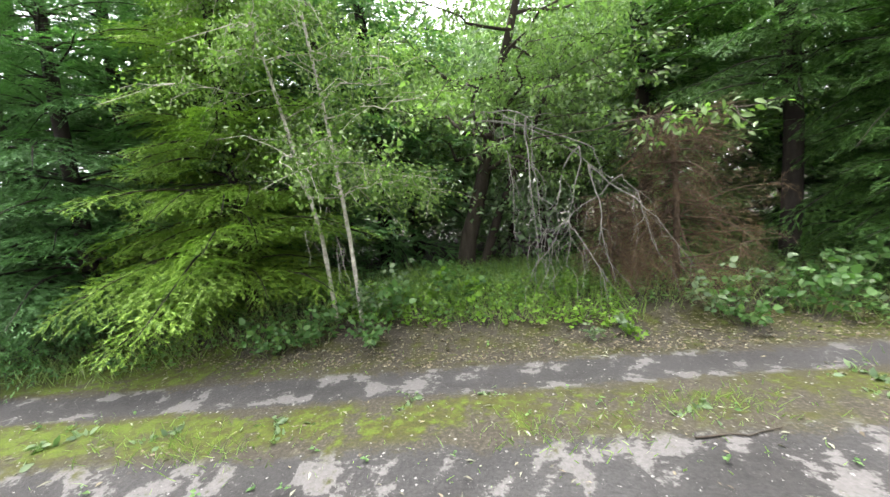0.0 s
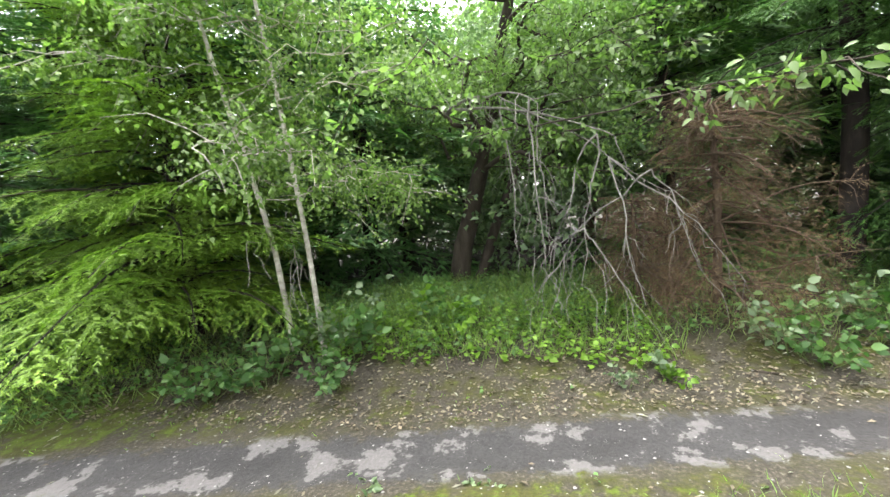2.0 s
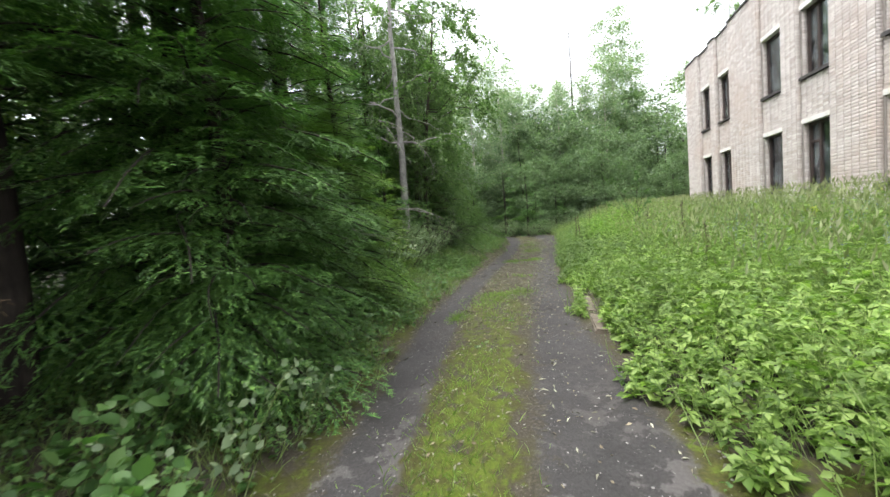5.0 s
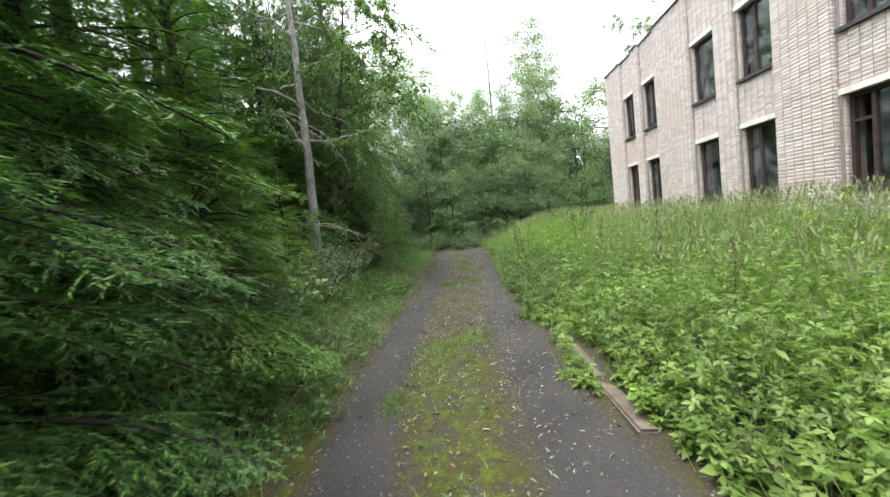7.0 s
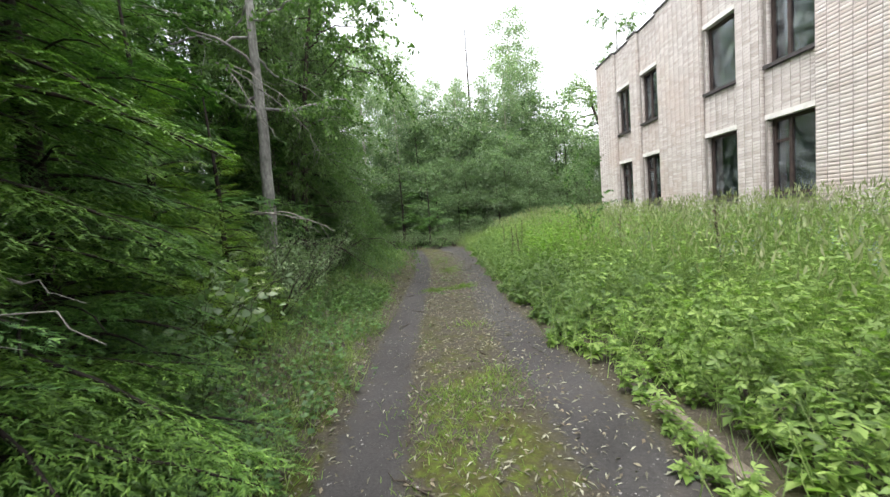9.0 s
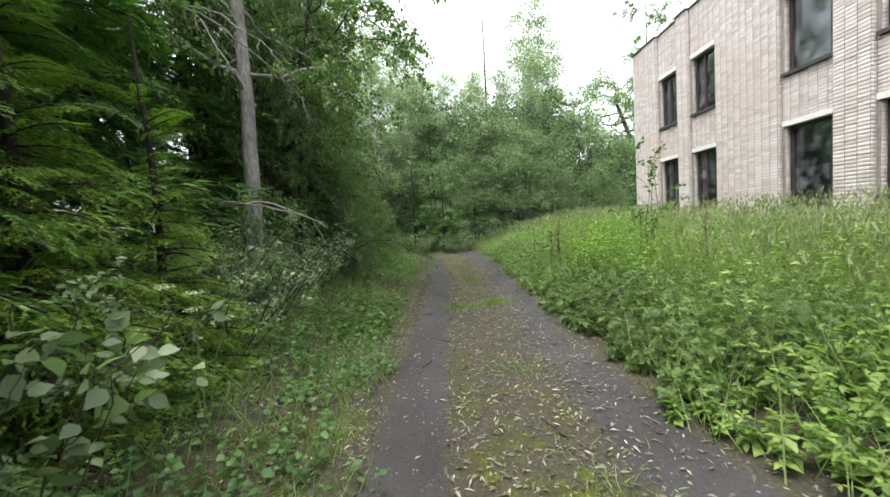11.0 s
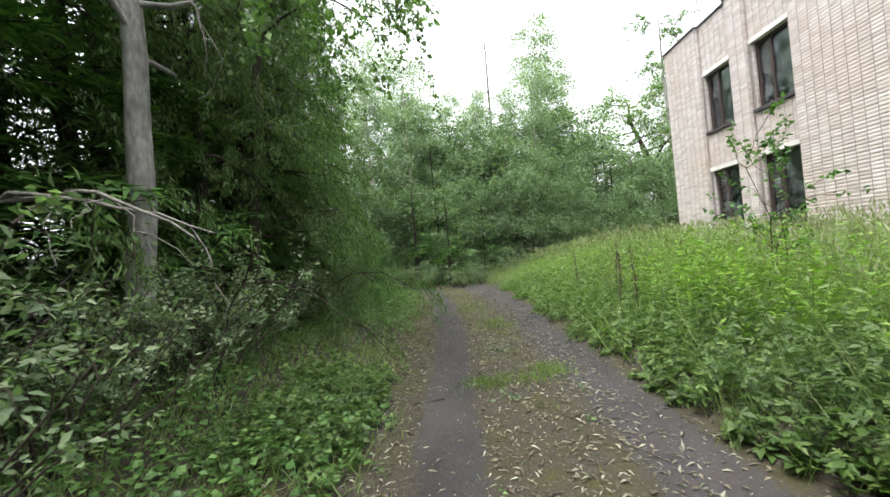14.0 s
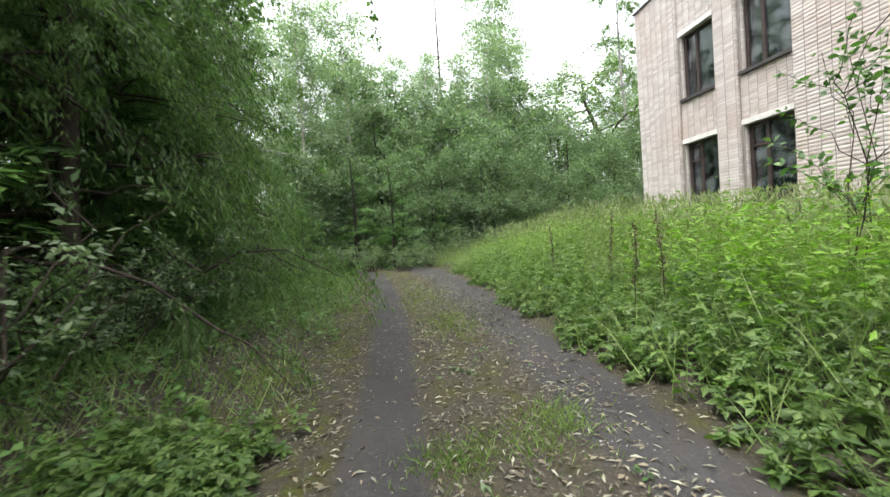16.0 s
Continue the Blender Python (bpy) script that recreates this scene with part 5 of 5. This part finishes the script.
def build_verges():
    rng = np.random.default_rng(92)
    P = scatter(rng, 85000, -7, 27, 4.2, 10.5, left_verge)
    stuff("verge_grass", "uneven green grass along the forest edge", blades(rng, P, 0.24, 0.007, 0.6), M_GRASS, "grass")
    P = scatter(rng, 17000, -5, 27, 4.4, 10.0, left_verge)
    p, d, up, s = weed_plants(rng, P, 0.22, 6, 0.06, 1.0)
    stuff("verge_herbs", "low leafy herbs and ground elder under the trees", placed(LEAF_V, LEAF_F, p, d, up, s, s * 1.2), M_BUSH, "herbs")
    P = scatter(rng, 2400, 13.2, 16.4, 6.0, 7.4, lambda x, y, r: r < np.exp(-(((x - 15.0) / 1.0) ** 4 + ((y - 6.62) / 0.4) ** 4)))
    p, d, up, s = weed_plants(rng, P, 0.17, 7, 0.075, 1.0)
    stuff("clover_patch", "patch of low bluish-green leafy herbs beside the track", placed(TRI_V, TRI_F, p, d, up, s, s), M_LOWWEED, "herbs")
    P = scatter(rng, 4200, -1.2, 2.4, 5.6, 8.2)
    stuff("clearing_grass", "lush bright grass in the small clearing", blades(rng, P, 0.32, 0.007, 0.55), M_WEED, "grass")
    P = scatter(rng, 550, -1.4, 2.2, 5.45, 6.6)
    p, d, up, s = weed_plants(rng, P, 0.2, 5, 0.055, 1.0)
    stuff("clearing_herbs", "bright clover-like herbs at the edge of the clearing", placed(WIDE_V, WIDE_F, p, d, up, s, s), M_YELLOWGREEN, "herbs")

    def on_median(x, y, r):
        d = y - rut(x)
        k = (d > -1.35) & (d < -0.2) | (d > 0.25) & (d < 0.8) | (d < -1.9) & (d > -2.4) & (x > 3.5)
        return k & (r < 0.15 + 0.85 * (np.sin(x * 1.9 + 0.7) * np.sin(y * 2.6 + x * 0.8) > 0.35))
    P = scatter(rng, 16000, -6, 27, 2.0, 8, on_median)
    stuff("track_grass", "short tufts of grass between the ruts", blades(rng, P, 0.055, 0.004, 0.9), M_YELLOWGREEN, "grass")
    tufts = []
    for cx, cy, rx, ry, n in ((8.72, 5.2, 0.16, 0.08, 320), (9.66, 4.95, 0.25, 0.2, 300), (10.6, 4.4, 0.22, 0.14, 320), (10.1, 4.85, 0.2, 0.25, 220), (8.7, 4.6, 0.3, 0.25, 220), (10.3, 4.8, 0.14, 0.22, 380),
                              (15.58, 5.18, 0.12, 0.14, 360), (15.65, 4.8, 0.12, 0.16, 260), (15.92, 4.45, 0.13, 0.12, 420), (18.95, 4.7, 0.5, 0.22, 520), (12.6, 4.6, 0.15, 0.15, 120), (5.0, 4.4, 0.55, 0.22, 700), (6.4, 4.5, 0.7, 0.2, 420),
                              (1.2, 3.5, 0.3, 0.15, 160), (-1.4, 3.25, 0.4, 0.15, 260), (2.3, 3.95, 0.25, 0.12, 160), (21.5, 5.0, 0.7, 0.25, 400), (11.5, 6.15, 0.3, 0.12, 420), (13.0, 6.2, 0.5, 0.12, 400), (9.9, 6.2, 0.4, 0.14, 420), (8.8, 5.98, 0.3, 0.1, 260), (16.9, 6.6, 0.35, 0.2, 360)):
        x, y = rng.normal(cx, rx, n), rng.normal(cy, ry, n)
        tufts.append(np.stack([x, y, height(x, y)], -1))
    stuff("grass_tufts", "bright tufts of grass growing through the track", blades(rng, np.concatenate(tufts), 0.10, 0.0055, 0.9), M_WEED, "grass")
    P = scatter(rng, 900, -5, 24, 2.0, 8, on_median)
    p, d, up, s = weed_plants(rng, P, 0.05, 5, 0.035, 1.0)
    stuff("track_weeds", "tiny rosettes of weeds on the track", placed(LEAF_V, LEAF_F, p, d, up, s), M_BUSH, "weeds")
    # fallen leaves
    def on_track(x, y, r):
        d = y - rut(x)
        dens = np.interp(x, [-6, 3, 8, 10.5, 20, 27], [0.04, 0.06, 0.22, 0.9, 1.0, 0.5])
        rutted = np.where((np.abs(d) < 0.25), 0.12, np.where(d < -1.5, 0.45, 1.0))
        return (d > -2.2) & (d < np.interp(x, [14, 15.5], [1.3, 2.2])) & (r < dens * rutted)
    for n, m, label, size, narrow in ((46000, M_DRYLEAF, "pale dry narrow leaves strewn over the track", 0.058, 0.34), (30000, M_BROWNLEAF, "brown leaf litter on the track", 0.04, 0.7)):
        P = scatter(rng, n, -6, 26, 2.0, 8, on_track) + np.array([0, 0, 0.012])
        k = len(P)
        s = size * rng.uniform(0.5, 1.4, k)
        stuff("fallen_leaves", label, placed(LEAF_V, LEAF_F, P, rand_dirs(rng, k, 0.15), np.tile((0, 0, 1.0), (k, 1)) + rand_dirs(rng, k) * 0.45, s, s * narrow), m, "leaves")
    P = scatter(rng, 9000, -3, 4.5, 4.6, 6.4, lambda x, y, r: (y - rut(x) > 0.3) & (y - rut(x) < 1.8)) + np.array([0, 0, 0.01])
    k = len(P)
    s = 0.036 * rng.uniform(0.4, 1.4, k)
    stuff("leaf_litter", "grey-brown leaf litter below the dead spruce", placed(LEAF_V, LEAF_F, P, rand_dirs(rng, k, 0.2), np.tile((0, 0, 1.0), (k, 1)) + rand_dirs(rng, k) * 0.6, s, s * 0.8), M_BROWNLEAF, "leaves")
    P = scatter(rng, 800, -3.5, 4.5, 4.6, 6.4, lambda x, y, r: (y - rut(x) > 0.3) & (y - rut(x) < 1.6)) + np.array([0, 0, 0.015])
    k = len(P)
    s = 0.034 * rng.uniform(0.4, 1.4, k)
    stuff("dry_leaf_litter", "tan dry leaves on the verge", placed(LEAF_V, LEAF_F, P, rand_dirs(rng, k, 0.2), np.tile((0, 0, 1.0), (k, 1)) + rand_dirs(rng, k) * 0.5, s, s * 0.7), M_DRYLEAF, "leaves")
    # pebbles
    PV = np.array([(1, 0, 0), (0.3, 0.9, 0.1), (-0.8, 0.5, 0), (-0.7, -0.6, 0.1), (0.4, -0.8, 0), (0.1, 0.05, 0.6)], float)
    PF = np.array([(0, 1, 5), (1, 2, 5), (2, 3, 5), (3, 4, 5), (4, 0, 5)])
    P = scatter(rng, 16000, -6, 24, 0.8, 7.0, lambda x, y, r: (y - rut(x) < 0.9) & (y - rut(x) > -2.3))
    k = len(P)
    stuff("pebbles", "pale pebbles and asphalt crumbs", placed(PV, PF, P, rand_dirs(rng, k, 0.0), np.tile((0, 0, 1.0), (k, 1)), 0.0045 / rng.uniform(0.35, 1.6, k)), M_STONE, "pebbles")


build_verges()


def twig(seed, ln):
    rng = np.random.default_rng(seed)
    line = limb(rng, (0, 0, 0.01), (1, 0, 0), ln, 0, 0.3, 6)
    line[:, 2] = 0.012
    V, F = tube(line, np.linspace(0.008, 0.003, 6), 5)
    ob = link_mesh("fallen_twig", V, F, M_BARK, None, "", True)
    return tagged(ob, "thin dark twig lying on the track", "twig", "fallen twigs")


for k, (x, y, turn, ln) in enumerate(((11.3, 4.5, 20, 0.35), (13.0, 5.5, 150, 0.3), (13.6, 5.3, 60, 0.25), (15.3, 5.6, 120, 0.35), (2.0, 3.5, 10, 0.5), (9.0, 5.0, 40, 0.4), (2.9, 5.4, 160, 0.6))):
    t = twig(200 + k, ln)
    t.matrix_basis = pose(x, y, float(height(x, y)), 0, 0, turn)
